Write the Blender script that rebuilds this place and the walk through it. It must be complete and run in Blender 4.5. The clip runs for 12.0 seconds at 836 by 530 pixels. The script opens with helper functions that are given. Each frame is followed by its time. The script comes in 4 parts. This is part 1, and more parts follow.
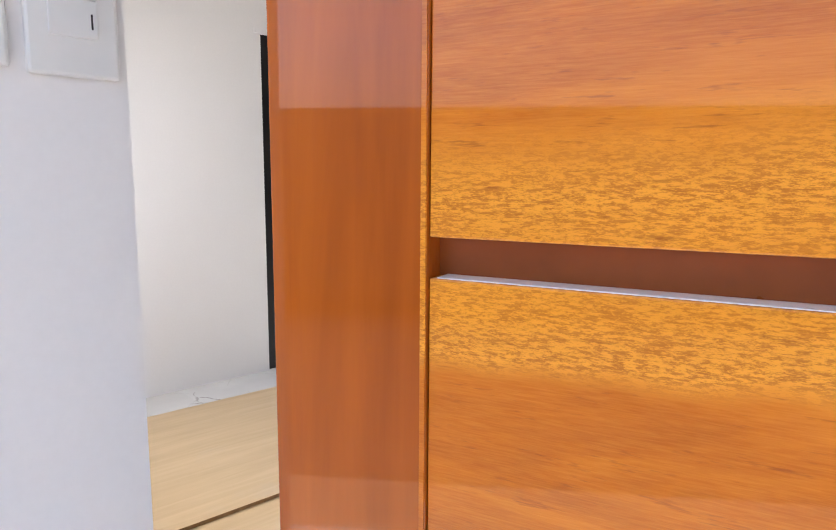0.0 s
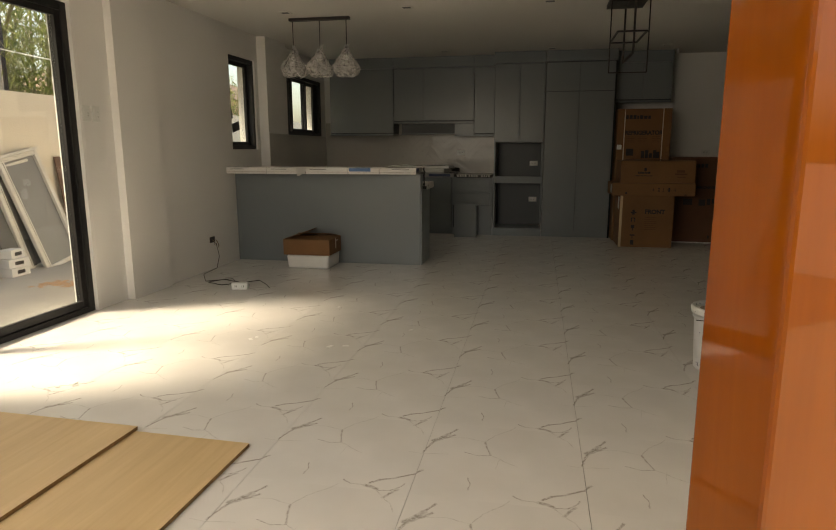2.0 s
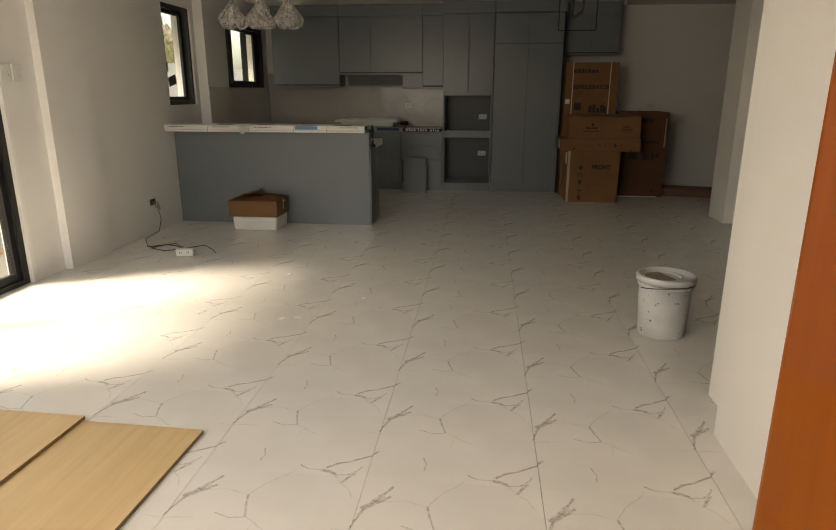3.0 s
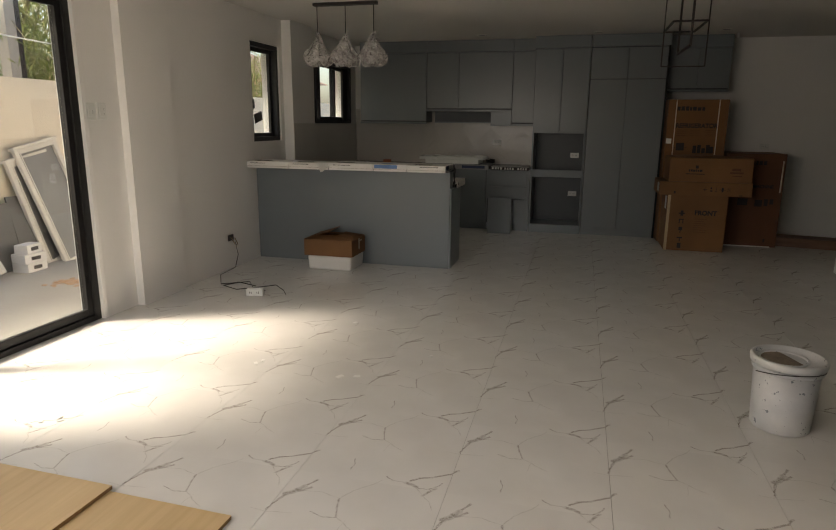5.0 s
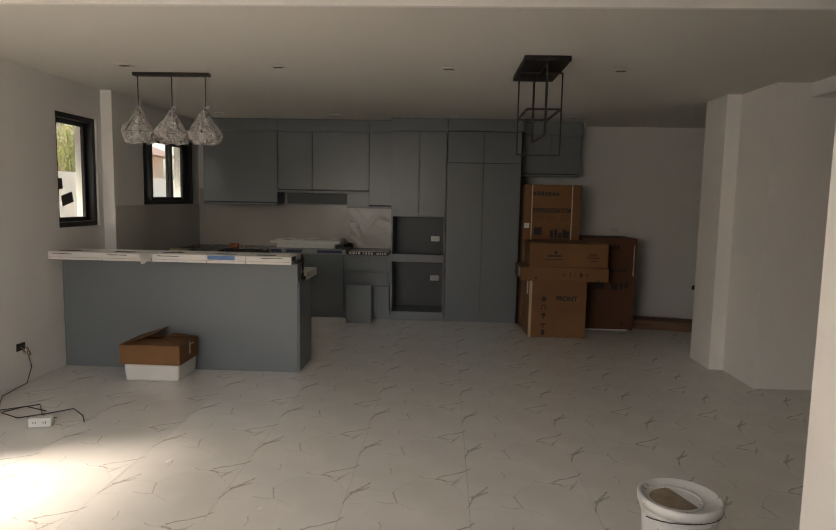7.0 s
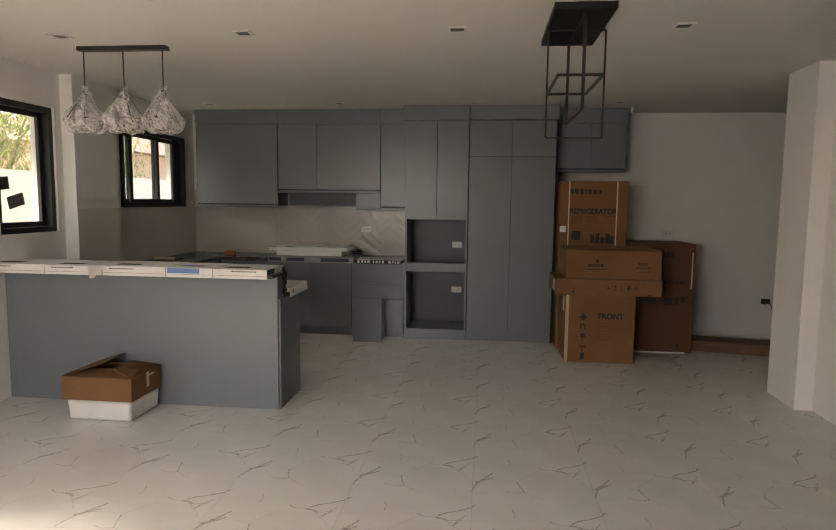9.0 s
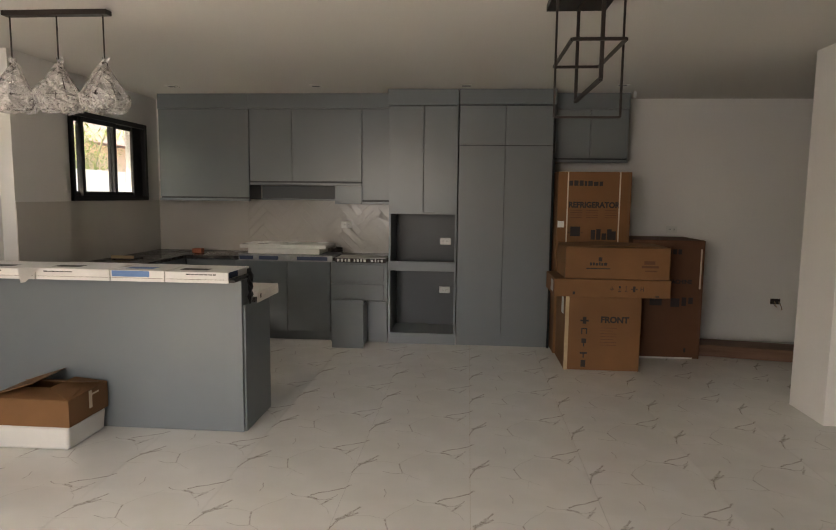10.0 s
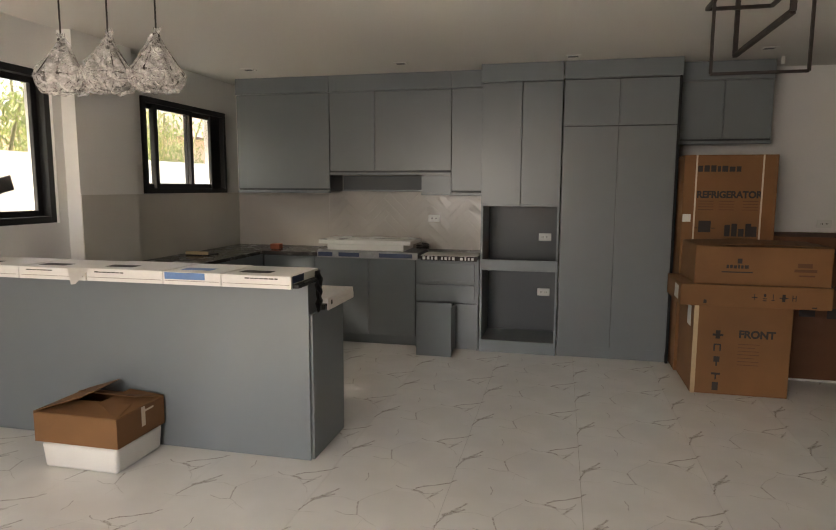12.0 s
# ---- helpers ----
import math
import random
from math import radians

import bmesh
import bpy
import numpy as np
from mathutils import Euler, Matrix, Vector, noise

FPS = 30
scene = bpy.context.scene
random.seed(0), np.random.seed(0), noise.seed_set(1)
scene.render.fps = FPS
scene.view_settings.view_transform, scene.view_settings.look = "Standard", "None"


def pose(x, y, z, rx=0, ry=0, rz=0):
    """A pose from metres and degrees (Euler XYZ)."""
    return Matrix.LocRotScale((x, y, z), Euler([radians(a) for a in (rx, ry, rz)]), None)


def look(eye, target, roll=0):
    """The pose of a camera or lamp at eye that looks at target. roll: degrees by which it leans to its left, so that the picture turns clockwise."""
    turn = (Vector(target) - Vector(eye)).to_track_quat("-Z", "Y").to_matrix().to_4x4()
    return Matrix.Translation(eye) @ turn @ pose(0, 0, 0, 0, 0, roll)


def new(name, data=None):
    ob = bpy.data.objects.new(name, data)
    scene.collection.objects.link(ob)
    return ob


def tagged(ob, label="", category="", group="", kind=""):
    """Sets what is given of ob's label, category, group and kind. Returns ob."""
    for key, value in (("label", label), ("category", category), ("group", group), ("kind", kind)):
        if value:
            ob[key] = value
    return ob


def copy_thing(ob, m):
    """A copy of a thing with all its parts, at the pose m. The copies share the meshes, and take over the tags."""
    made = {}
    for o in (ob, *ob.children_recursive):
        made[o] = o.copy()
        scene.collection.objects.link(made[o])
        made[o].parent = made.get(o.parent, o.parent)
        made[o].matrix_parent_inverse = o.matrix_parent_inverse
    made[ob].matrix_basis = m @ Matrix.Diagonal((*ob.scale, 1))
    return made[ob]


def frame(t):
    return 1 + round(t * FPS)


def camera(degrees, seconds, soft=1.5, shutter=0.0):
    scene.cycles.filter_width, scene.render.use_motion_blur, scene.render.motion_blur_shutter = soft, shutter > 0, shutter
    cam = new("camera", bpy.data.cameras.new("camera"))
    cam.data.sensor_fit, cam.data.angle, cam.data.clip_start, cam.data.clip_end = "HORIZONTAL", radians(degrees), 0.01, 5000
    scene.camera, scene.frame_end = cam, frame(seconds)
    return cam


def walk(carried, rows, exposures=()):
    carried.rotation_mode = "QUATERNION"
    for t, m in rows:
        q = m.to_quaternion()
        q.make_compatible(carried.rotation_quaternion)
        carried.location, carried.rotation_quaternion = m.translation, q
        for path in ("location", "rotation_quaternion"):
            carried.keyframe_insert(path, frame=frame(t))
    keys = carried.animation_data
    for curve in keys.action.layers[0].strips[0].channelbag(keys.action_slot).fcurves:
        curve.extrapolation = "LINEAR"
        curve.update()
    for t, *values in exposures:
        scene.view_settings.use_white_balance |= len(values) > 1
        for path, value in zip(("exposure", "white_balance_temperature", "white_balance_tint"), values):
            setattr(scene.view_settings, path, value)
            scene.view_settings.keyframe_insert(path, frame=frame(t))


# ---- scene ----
cam = camera(68.0, 12.0, soft=1.1)
PATH = [
    (0, look((1.648, 0.357, 1.333), (0.191, 1.698, 1.053), 0.37)),
    (0.5, look((1.642, 0.096, 1.302), (0.570, 1.763, 1.037), -0.18)),
    (1, look((1.461, 0.171, 1.295), (0.617, 1.960, 1.004), -0.47)),
    (1.5, look((1.285, 0.232, 1.273), (0.726, 2.130, 0.977), -0.17)),
    (2, look((1.199, 0.386, 1.224), (0.829, 2.317, 0.855), -0.09)),
    (2.5, look((1.179, 0.433, 1.324), (0.964, 2.352, 0.802), 0.07)),
    (3, look((1.174, 0.439, 1.366), (0.972, 2.354, 0.826), 0.12)),
    (3.5, look((1.198, 0.491, 1.345), (0.866, 2.384, 0.792), -0.48)),
    (4.4, look((1.085, 0.660, 1.385), (0.655, 2.55, 0.88), 0.2)),
    (5.3, look((1.256, 0.917, 1.447), (0.759, 2.814, 1.055), 0.77)),
    (5.5, look((1.259, 0.959, 1.458), (0.774, 2.867, 1.106), 0.86)),
    (6, look((1.305, 1.090, 1.470), (0.897, 3.019, 1.133), 1.03)),
    (6.5, look((1.284, 1.344, 1.530), (1.146, 3.320, 1.258), 1.25)),
    (7, look((1.255, 1.534, 1.532), (1.172, 3.520, 1.320), 1.13)),
    (7.2, look((1.266, 1.616, 1.527), (1.153, 3.604, 1.342), 1.16)),
    (8.8, look((1.423, 2.452, 1.493), (1.250, 4.435, 1.292), 0.77)),
    (9, look((1.442, 2.578, 1.503), (1.232, 4.556, 1.299), 0.69)),
    (9.5, look((1.394, 2.887, 1.484), (1.211, 4.868, 1.278), 0.64)),
    (10, look((1.374, 3.130, 1.481), (1.215, 5.112, 1.262), 0.67)),
    (10.5, look((1.389, 3.321, 1.492), (1.127, 5.293, 1.285), 0.59)),
    (11, look((1.283, 3.495, 1.490), (1.037, 5.471, 1.293), 0.45)),
    (11.5, look((1.217, 3.625, 1.479), (0.982, 5.598, 1.253), 0.41)),
    (12, look((1.272, 3.798, 1.466), (0.828, 5.733, 1.219), 0.24)),
]
EXPOSURES = [(0, 1.95, 6000, 15), (0.5, 1.6, 6200, 15), (1.0, 1.35, 7100, 13), (1.5, 1.35, 8000, 11), (2.0, 1.55, 8300, 10), (2.5, 1.75, 8300, 9), (3.5, 2.0, 7400, 12), (5.5, 1.55, 7300, 13), (6.5, 1.85, 7200, 14), (9, 2.75, 7300, 15), (12, 3.2, 7250, 15)]
walk(cam, PATH, EXPOSURES)


# ---- light ----
def make_world():
    w = bpy.data.worlds.new("sky")
    scene.world = w
    w.use_nodes = True
    nt = w.node_tree
    bg = nt.nodes["Background"]
    sky = nt.nodes.new("ShaderNodeTexSky")
    sky.sky_type = "NISHITA"
    sky.sun_disc = False
    sky.sun_elevation = radians(SUN_HEIGHT)
    sky.sun_rotation = radians(SUN_TURN)
    sky.dust_density = 4.0
    nt.links.new(sky.outputs[0], bg.inputs[0])
    bg.inputs[1].default_value = SKY


SUN_HEIGHT, SUN_TURN, SKY, SUN = 43, 246, 0.15, 2.9
make_world()
sun = new("sun", bpy.data.lights.new("sun", "SUN"))
sun.data.energy, sun.data.angle, sun.data.color = SUN, radians(14), (1.0, 0.93, 0.83)
a, e = radians(SUN_TURN), radians(SUN_HEIGHT)
sun.matrix_world = look((0, 0, 0), (-math.sin(a) * math.cos(e), -math.cos(a) * math.cos(e), -math.sin(e)))


# added fill lamp: stands for sky light through an assumed, unseen front window
fill_lamp = new("unseen_fill_lamp", bpy.data.lights.new("unseen_fill_lamp", "AREA"))
fill_lamp.data.shape, fill_lamp.data.size, fill_lamp.data.size_y = "RECTANGLE", 2.2, 1.5
fill_lamp.data.energy, fill_lamp.data.color = 9, (1.0, 0.98, 0.95)
fill_lamp.matrix_world = look((-0.6, 0.50, 1.55), (-0.1, 3.0, 0.0))


# ---- material tools ----
class Mat:
    """A principled material with short ways to add nodes."""

    def __init__(self, name, color=(0.8, 0.8, 0.8), rough=0.5, metal=0.0, **more):
        self.m = bpy.data.materials.new(name)
        self.m.use_nodes = True
        self.nt = self.m.node_tree
        self.b = self.nt.nodes["Principled BSDF"]
        self.b.inputs["Base Color"].default_value = (*color, 1)
        self.b.inputs["Roughness"].default_value = rough
        self.b.inputs["Metallic"].default_value = metal
        for k, v in more.items():
            self.b.inputs[k.replace("_", " ")].default_value = v
        self.co = self.nt.nodes.new("ShaderNodeTexCoord")

    def node(self, kind, **ins):
        n = self.nt.nodes.new("ShaderNode" + kind)
        for k, v in ins.items():
            self.put(n.inputs[k.replace("_", " ")], v)
        return n

    def put(self, socket, v):
        if isinstance(v, bpy.types.NodeSocket):
            self.nt.links.new(v, socket)
        else:
            socket.default_value = v

    def place(self, scale=(1, 1, 1), turn=(0, 0, 0), source="Object"):
        n = self.node("Mapping")
        self.put(n.inputs["Vector"], self.co.outputs[source])
        n.inputs["Scale"].default_value = scale
        n.inputs["Rotation"].default_value = turn
        return n.outputs[0]

    def noise(self, scale, vec=None, detail=4, rough=0.5, distort=0.0):
        n = self.node("TexNoise", Scale=scale, Detail=detail, Roughness=rough, Distortion=distort)
        self.put(n.inputs["Vector"], vec if vec is not None else self.co.outputs["Object"])
        return n.outputs["Fac"]

    def ramp(self, fac, stops):
        n = self.node("ValToRGB")
        self.put(n.inputs[0], fac)
        el = n.color_ramp.elements
        while len(el) < len(stops):
            el.new(0.5)
        for e, (p, c) in zip(el, stops):
            e.position = p
            e.color = (c, c, c, 1) if isinstance(c, (int, float)) else (*c, 1)
        return n.outputs[0]

    def math(self, op, a, b=0.0, clamp=False):
        n = self.node("Math")
        n.operation, n.use_clamp = op, clamp
        self.put(n.inputs[0], a)
        self.put(n.inputs[1], b)
        return n.outputs[0]

    def mix(self, fac, a, b, op="MIX"):
        n = self.nt.nodes.new("ShaderNodeMix")
        n.data_type, n.blend_type = "RGBA", op
        self.put(n.inputs[0], fac)
        for s, v in ((n.inputs[6], a), (n.inputs[7], b)):
            self.put(s, (*v, 1) if isinstance(v, tuple) and len(v) == 3 else v)
        return n.outputs[2]

    def color(self, v):
        self.put(self.b.inputs["Base Color"], v)
        return self

    def rough(self, v):
        self.put(self.b.inputs["Roughness"], v)
        return self

    def bump(self, height, strength=0.2, distance=0.01):
        n = self.node("Bump", Strength=strength, Distance=distance)
        self.put(n.inputs["Height"], height)
        self.put(self.b.inputs["Normal"], n.outputs[0])
        return self


def mottled(name, color, rough=0.5, vary=0.12, scale=3.0, fine=60.0, bump=0.1, metal=0.0, **more):
    """A plain surface with stains at large scale, grain at small scale and a fine relief."""
    m = Mat(name, color, rough, metal, **more)
    big = m.noise(scale, detail=5)
    small = m.noise(fine, detail=3)
    t = m.math("ADD", m.math("MULTIPLY", big, 0.65), m.math("MULTIPLY", small, 0.35))
    lo = tuple(c * (1 - vary) for c in color)
    hi = tuple(min(1, c * (1 + vary)) for c in color)
    m.color(m.ramp(t, [(0.3, lo), (0.7, hi)]))
    m.rough(m.ramp(big, [(0.3, max(0.02, rough - 0.06)), (0.7, min(1, rough + 0.06))]))
    if bump:
        m.bump(small, bump, 0.002)
    return m.m


GROOVE = 1.285


def varnished_wood():
    m = Mat("varnished_mahogany", (0.5, 0.18, 0.03), 0.4, Coat_Weight=0.75, Coat_Roughness=0.03, Specular_IOR_Level=0.05)
    wide = m.place((1.2, 6, 9))
    n1 = m.noise(2.2, wide, 6, 0.6, 0.8)
    fine = m.noise(14, m.place((3, 60, 60)), 5, 0.7, 0.4)
    pores = m.noise(70, m.place((0.35, 3, 3)), 3, 0.8)
    c = m.ramp(n1, [(0.3, (0.40, 0.085, 0.003)), (0.5, (0.55, 0.14, 0.004)), (0.7, (0.70, 0.22, 0.008))])
    sep = m.node("SeparateXYZ")
    m.put(sep.inputs[0], m.co.outputs["Object"])
    wave = m.math("MULTIPLY", m.math("SUBTRACT", m.noise(4, m.place((1, 1, 0.2)), 3), 0.5), 0.08)
    up = m.math("ADD", m.math("SUBTRACT", sep.outputs[2], GROOVE - 0.01), wave)
    band = m.ramp(m.math("ADD", m.math("MULTIPLY", up, 3.0), 0.5), [(0.30, 0.0), (0.34, 0.9), (0.5, 0.6), (0.62, 0.9), (0.76, 0.0)])
    c = m.mix(m.math("MULTIPLY", band, 0.9), c, (0.93, 0.41, 0.03))
    flecks = m.ramp(m.noise(420, m.place((0.4, 1, 1.5)), 4, 0.8), [(0.45, 0.0), (0.57, 0.95)])
    c = m.mix(m.math("MULTIPLY", flecks, band), c, (0.42, 0.11, 0.01))
    knots = m.node("TexVoronoi", Scale=3.2)
    m.put(knots.inputs["Vector"], m.place((1.3, 1, 1.6)))
    c = m.mix(m.ramp(knots.outputs["Distance"], [(0.0, 0.9), (0.035, 0.6), (0.07, 0.0)]), c, (0.20, 0.04, 0.008))
    c = m.mix(m.ramp(fine, [(0.35, 0.0), (0.7, 0.3)]), c, (0.85, 0.34, 0.035))
    c = m.mix(m.ramp(pores, [(0.60, 0.0), (0.72, 0.55)]), c, (0.28, 0.06, 0.01))
    return m.color(c).bump(m.noise(9, m.place((1, 3, 2)), 5), 0.3, 0.004).m


def varnished_stile():
    m = Mat("varnished_stile", (0.42, 0.12, 0.02), 0.4, Coat_Weight=0.75, Coat_Roughness=0.03, Specular_IOR_Level=0.05)
    n1 = m.noise(2.0, m.place((9, 9, 0.7)), 5, 0.6, 0.5)
    fine = m.noise(30, m.place((4, 4, 0.3)), 4)
    c = m.ramp(n1, [(0.3, (0.33, 0.070, 0.003)), (0.55, (0.45, 0.105, 0.004)), (0.75, (0.58, 0.160, 0.006))])
    c = m.mix(m.ramp(fine, [(0.5, 0.0), (0.8, 0.25)]), c, (0.3, 0.06, 0.01))
    return m.color(c).bump(m.noise(12, m.place((2, 2, 1)), 5), 0.3, 0.004).m


def wood(name, dark, light, rough=0.55, along=0, size=1.0):
    m = Mat(name, light, rough)
    s = [7.0, 7.0, 7.0]
    s[along] = 0.5
    n1 = m.noise(3 * size, m.place(tuple(s)), 6, 0.6, 0.6)
    n2 = m.noise(25, m.place(tuple(x * 2 for x in s)), 4)
    c = m.ramp(n1, [(0.3, dark), (0.7, light)])
    c = m.mix(m.ramp(n2, [(0.55, 0.0), (0.8, 0.4)]), c, dark)
    c = m.mix(m.ramp(m.noise(2.5), [(0.62, 0.0), (0.75, 0.18)]), c, (0.45, 0.42, 0.38))
    return m.color(c).bump(n2, 0.1, 0.002).m


TX, TY = 0.632, 0.597          # the floor tiles' width and depth
# polylines of the vein print, in tile widths from the tile's corner (they run on past the edge and wrap), with their widths
VEINS = [
    ((-0.245, 1.08), (-0.199, 1.126), (-0.108, 1.171), (-0.013, 1.233), (0.03, 1.293), 0.011),
    ((-0.411, 1.09), (-0.364, 1.052), (-0.296, 1.055), (-0.229, 1.03), (-0.185, 1.008), (-0.111, 1.017), (-0.06, 1.069), (-0.04, 1.114), 0.007),
    ((-0.27, 1.05), (-0.225, 1.035), (-0.19, 1.02), 0.018),
    ((-0.185, 1.008), (-0.136, 0.933), (-0.087, 0.884), (-0.046, 0.801), 0.005),
    ((-0.136, 0.933), (-0.106, 0.988), (-0.073, 1.035), 0.012),
    ((-0.005, 1.536), (0.021, 1.653), (0.06, 1.759), 0.011),
    ((0.04, 1.72), (0.08, 1.765), (0.12, 1.821), 0.026),
    ((0.12, 1.821), (0.169, 1.926), 0.012),
    ((0.06, 1.759), (0.123, 1.777), (0.169, 1.829), 0.013),
    ((0.123, 1.777), (0.256, 1.804), (0.339, 1.777), (0.381, 1.764), 0.004),
    ((0.381, 1.764), (0.435, 1.874), (0.536, 1.975), (0.571, 2.034), 0.005),
    ((0.381, 1.764), (0.405, 1.647), (0.427, 1.575), 0.009),
    ((0.427, 1.575), (0.513, 1.509), (0.6, 1.449), 0.005),
    ((0.259, 1.585), (0.345, 1.558), (0.427, 1.575), 0.006),
    ((-0.098, 1.524), (-0.006, 1.511), (0.158, 1.541), 0.005),
    ((0.315, 1.251), (0.337, 1.191), (0.326, 1.111), 0.006),
    ((0.491, 1.55), (0.47, 1.40), 0.003),
]


def wrapped(pts):
    """The pieces of a polyline, cut at the tile's edges and moved into the one tile."""
    for (ax, ay), (bx, by) in zip(pts, pts[1:]):
        cuts = {0.0, 1.0}
        for a, b in ((ax, bx), (ay, by)):
            cuts |= {(k - a) / (b - a) for k in range(-1, 3) if a != b and 0 < (k - a) / (b - a) < 1}
        cuts = sorted(cuts)
        for u, v in zip(cuts, cuts[1:]):
            m = (u + v) / 2
            ox, oy = math.floor(ax + (bx - ax) * m), math.floor(ay + (by - ay) * m)
            yield (ax + (bx - ax) * u - ox, ay + (by - ay) * u - oy), (ax + (bx - ax) * v - ox, ay + (by - ay) * v - oy)


def marble_tile():
    """Polished white tile with the grey vein print that repeats on every tile."""
    m = Mat("polished_marble_tile", (0.78, 0.77, 0.74), 0.16, Specular_IOR_Level=0.5)
    warp = m.node("TexNoise", Scale=11.0, Detail=6.0, Roughness=0.75)
    m.put(warp.inputs["Vector"], m.co.outputs["Object"])
    off = m.node("VectorMath")
    off.operation = "MULTIPLY_ADD"
    m.put(off.inputs[0], warp.outputs["Color"])
    off.inputs[1].default_value = (0.026, 0.026, 0)
    m.put(off.inputs[2], m.co.outputs["Object"])
    sep = m.node("SeparateXYZ")
    m.put(sep.inputs[0], off.outputs[0])
    x = m.math("SUBTRACT", m.math("DIVIDE", sep.outputs[0], TX), 0.02)
    y = m.math("SUBTRACT", m.math("DIVIDE", sep.outputs[1], TY), 0.02)
    total = None
    for *pts, width in VEINS:
        weight = 0.28 if width < 0.0055 else 0.55 if width < 0.0095 else 0.85
        for (ax2, ay2), (bx2, by2) in wrapped(pts):
            dx, dy = bx2 - ax2, by2 - ay2
            ln = dx * dx + dy * dy
            px_ = m.math("SUBTRACT", x, ax2)
            py_ = m.math("SUBTRACT", y, ay2)
            t = m.math("ADD", m.math("MULTIPLY", px_, dx / ln), m.math("MULTIPLY", py_, dy / ln), True)
            qx = m.math("SUBTRACT", px_, m.math("MULTIPLY", t, dx))
            qy = m.math("SUBTRACT", py_, m.math("MULTIPLY", t, dy))
            d = m.math("SQRT", m.math("ADD", m.math("MULTIPLY", qx, qx), m.math("MULTIPLY", qy, qy)))
            v = m.math("MULTIPLY", m.math("SUBTRACT", 1.0, m.math("DIVIDE", d, width), True), weight)
            total = v if total is None else m.math("MAXIMUM", total, v)
    fade = m.math("MULTIPLY", m.ramp(m.noise(22, detail=4), [(0.36, 0.45), (0.54, 1.0)]), m.ramp(m.noise(95, detail=5, rough=0.75), [(0.40, 0.25), (0.52, 1.0)]))
    vein = m.math("MULTIPLY", m.ramp(total, [(0.0, 0.0), (0.45, 0.8), (1.0, 1.0)]), fade)
    cloud = m.ramp(m.noise(3.0, detail=3), [(0.35, (0.68, 0.67, 0.64)), (0.65, (0.74, 0.73, 0.70))])
    c = m.mix(m.math("MULTIPLY", vein, 1.0), cloud, (0.29, 0.265, 0.235))
    m.rough(m.ramp(m.noise(5, detail=5), [(0.3, 0.13), (0.7, 0.24)]))
    return m.color(c).m


def cardboard(name="cardboard", color=(0.20, 0.092, 0.032)):
    m = Mat(name, color, 0.75)
    big = m.noise(2.5, detail=5)
    rib = m.noise(40, m.place((1, 1, 12)), 2)
    c = m.ramp(big, [(0.3, tuple(k * 0.85 for k in color)), (0.7, tuple(min(1, k * 1.12) for k in color))])
    c = m.mix(m.ramp(m.noise(9, detail=6, rough=0.7), [(0.62, 0.0), (0.8, 0.3)]), c, tuple(k * 0.6 for k in color))
    return m.color(c).bump(rib, 0.08, 0.002).m


def glass(name, tint=(0.95, 0.98, 0.97)):
    m = Mat(name, tint, 0.0)
    tr, gl, mix = m.node("BsdfTransparent"), m.node("BsdfGlossy"), m.node("MixShader")
    tr.inputs[0].default_value = (*tint, 1)
    gl.inputs["Roughness"].default_value = 0.01
    mix.inputs[0].default_value = 0.06
    m.put(mix.inputs[1], tr.outputs[0])
    m.put(mix.inputs[2], gl.outputs[0])
    m.put(m.nt.nodes["Material Output"].inputs[0], mix.outputs[0])
    return m.m


def wrap_film():
    m = Mat("clear_plastic_wrap", (0.88, 0.84, 0.82), 0.22)
    tr, gl, mix = m.node("BsdfTransparent"), m.b, m.node("MixShader")
    fac = m.ramp(m.noise(28, detail=6, rough=0.7, distort=1.5), [(0.40, 0.20), (0.70, 0.65)])
    m.put(mix.inputs[0], fac)
    m.put(mix.inputs[1], tr.outputs[0])
    m.put(mix.inputs[2], gl.outputs[0])
    m.put(m.nt.nodes["Material Output"].inputs[0], mix.outputs[0])
    m.bump(m.noise(35, detail=5, distort=1.0), 0.5, 0.008)
    return m.m


WALL = mottled("white_plaster", (0.79, 0.775, 0.75), 0.6, 0.03, 1.2, 90, 0.12)
CEIL = mottled("ceiling_paint", (0.68, 0.66, 0.62), 0.85, 0.03, 0.8, 60, 0.05)
TILE = marble_tile()
GROUT = mottled("grout", (0.42, 0.36, 0.27), 0.9)
WOOD = varnished_wood()
STILE = varnished_stile()
# groove board: darker brown than the stiles and panels
DARKWOOD = mottled("groove_brown", (0.26, 0.06, 0.006), 0.3, 0.2, 6)
BLACK = mottled("black_aluminium", (0.007, 0.006, 0.006), 0.45, 0.2, 4, 80, 0.04)
IRON = mottled("black_iron", (0.02, 0.013, 0.010), 0.45, 0.2, 8, 80, 0.08)
def lacquer():
    m = Mat("grey_lacquer", (0.17, 0.19, 0.203), 0.28)
    n = m.noise(0.7, detail=3)
    m.color(m.ramp(n, [(0.2, (0.160, 0.180, 0.192)), (0.8, (0.178, 0.198, 0.211))]))
    return m.bump(m.noise(5, detail=2), 0.05, 0.002).m


GREY = lacquer()
# the lacquer's grey far darker: shade of insides and recesses put into colour
GREY_SHADE = mottled("shaded_grey_inside", (0.036, 0.043, 0.047), 0.4, 0.06, 2)
# near-black colour painted for the shade in the slit beside the pantry
GAP_SHADE = mottled("gap_shade_black", (0.01, 0.01, 0.01), 0.9)
GLASS = glass("window_glass")
CARD = cardboard()
CARD2 = cardboard("cardboard_red", (0.12, 0.048, 0.02))
INK = mottled("black_print", (0.03, 0.022, 0.02), 0.7)
WHITE = mottled("white_plastic", (0.72, 0.72, 0.69), 0.3, 0.03)
FOAM = mottled("white_foam", (0.72, 0.70, 0.66), 0.8, 0.05, 5, 200, 0.2)
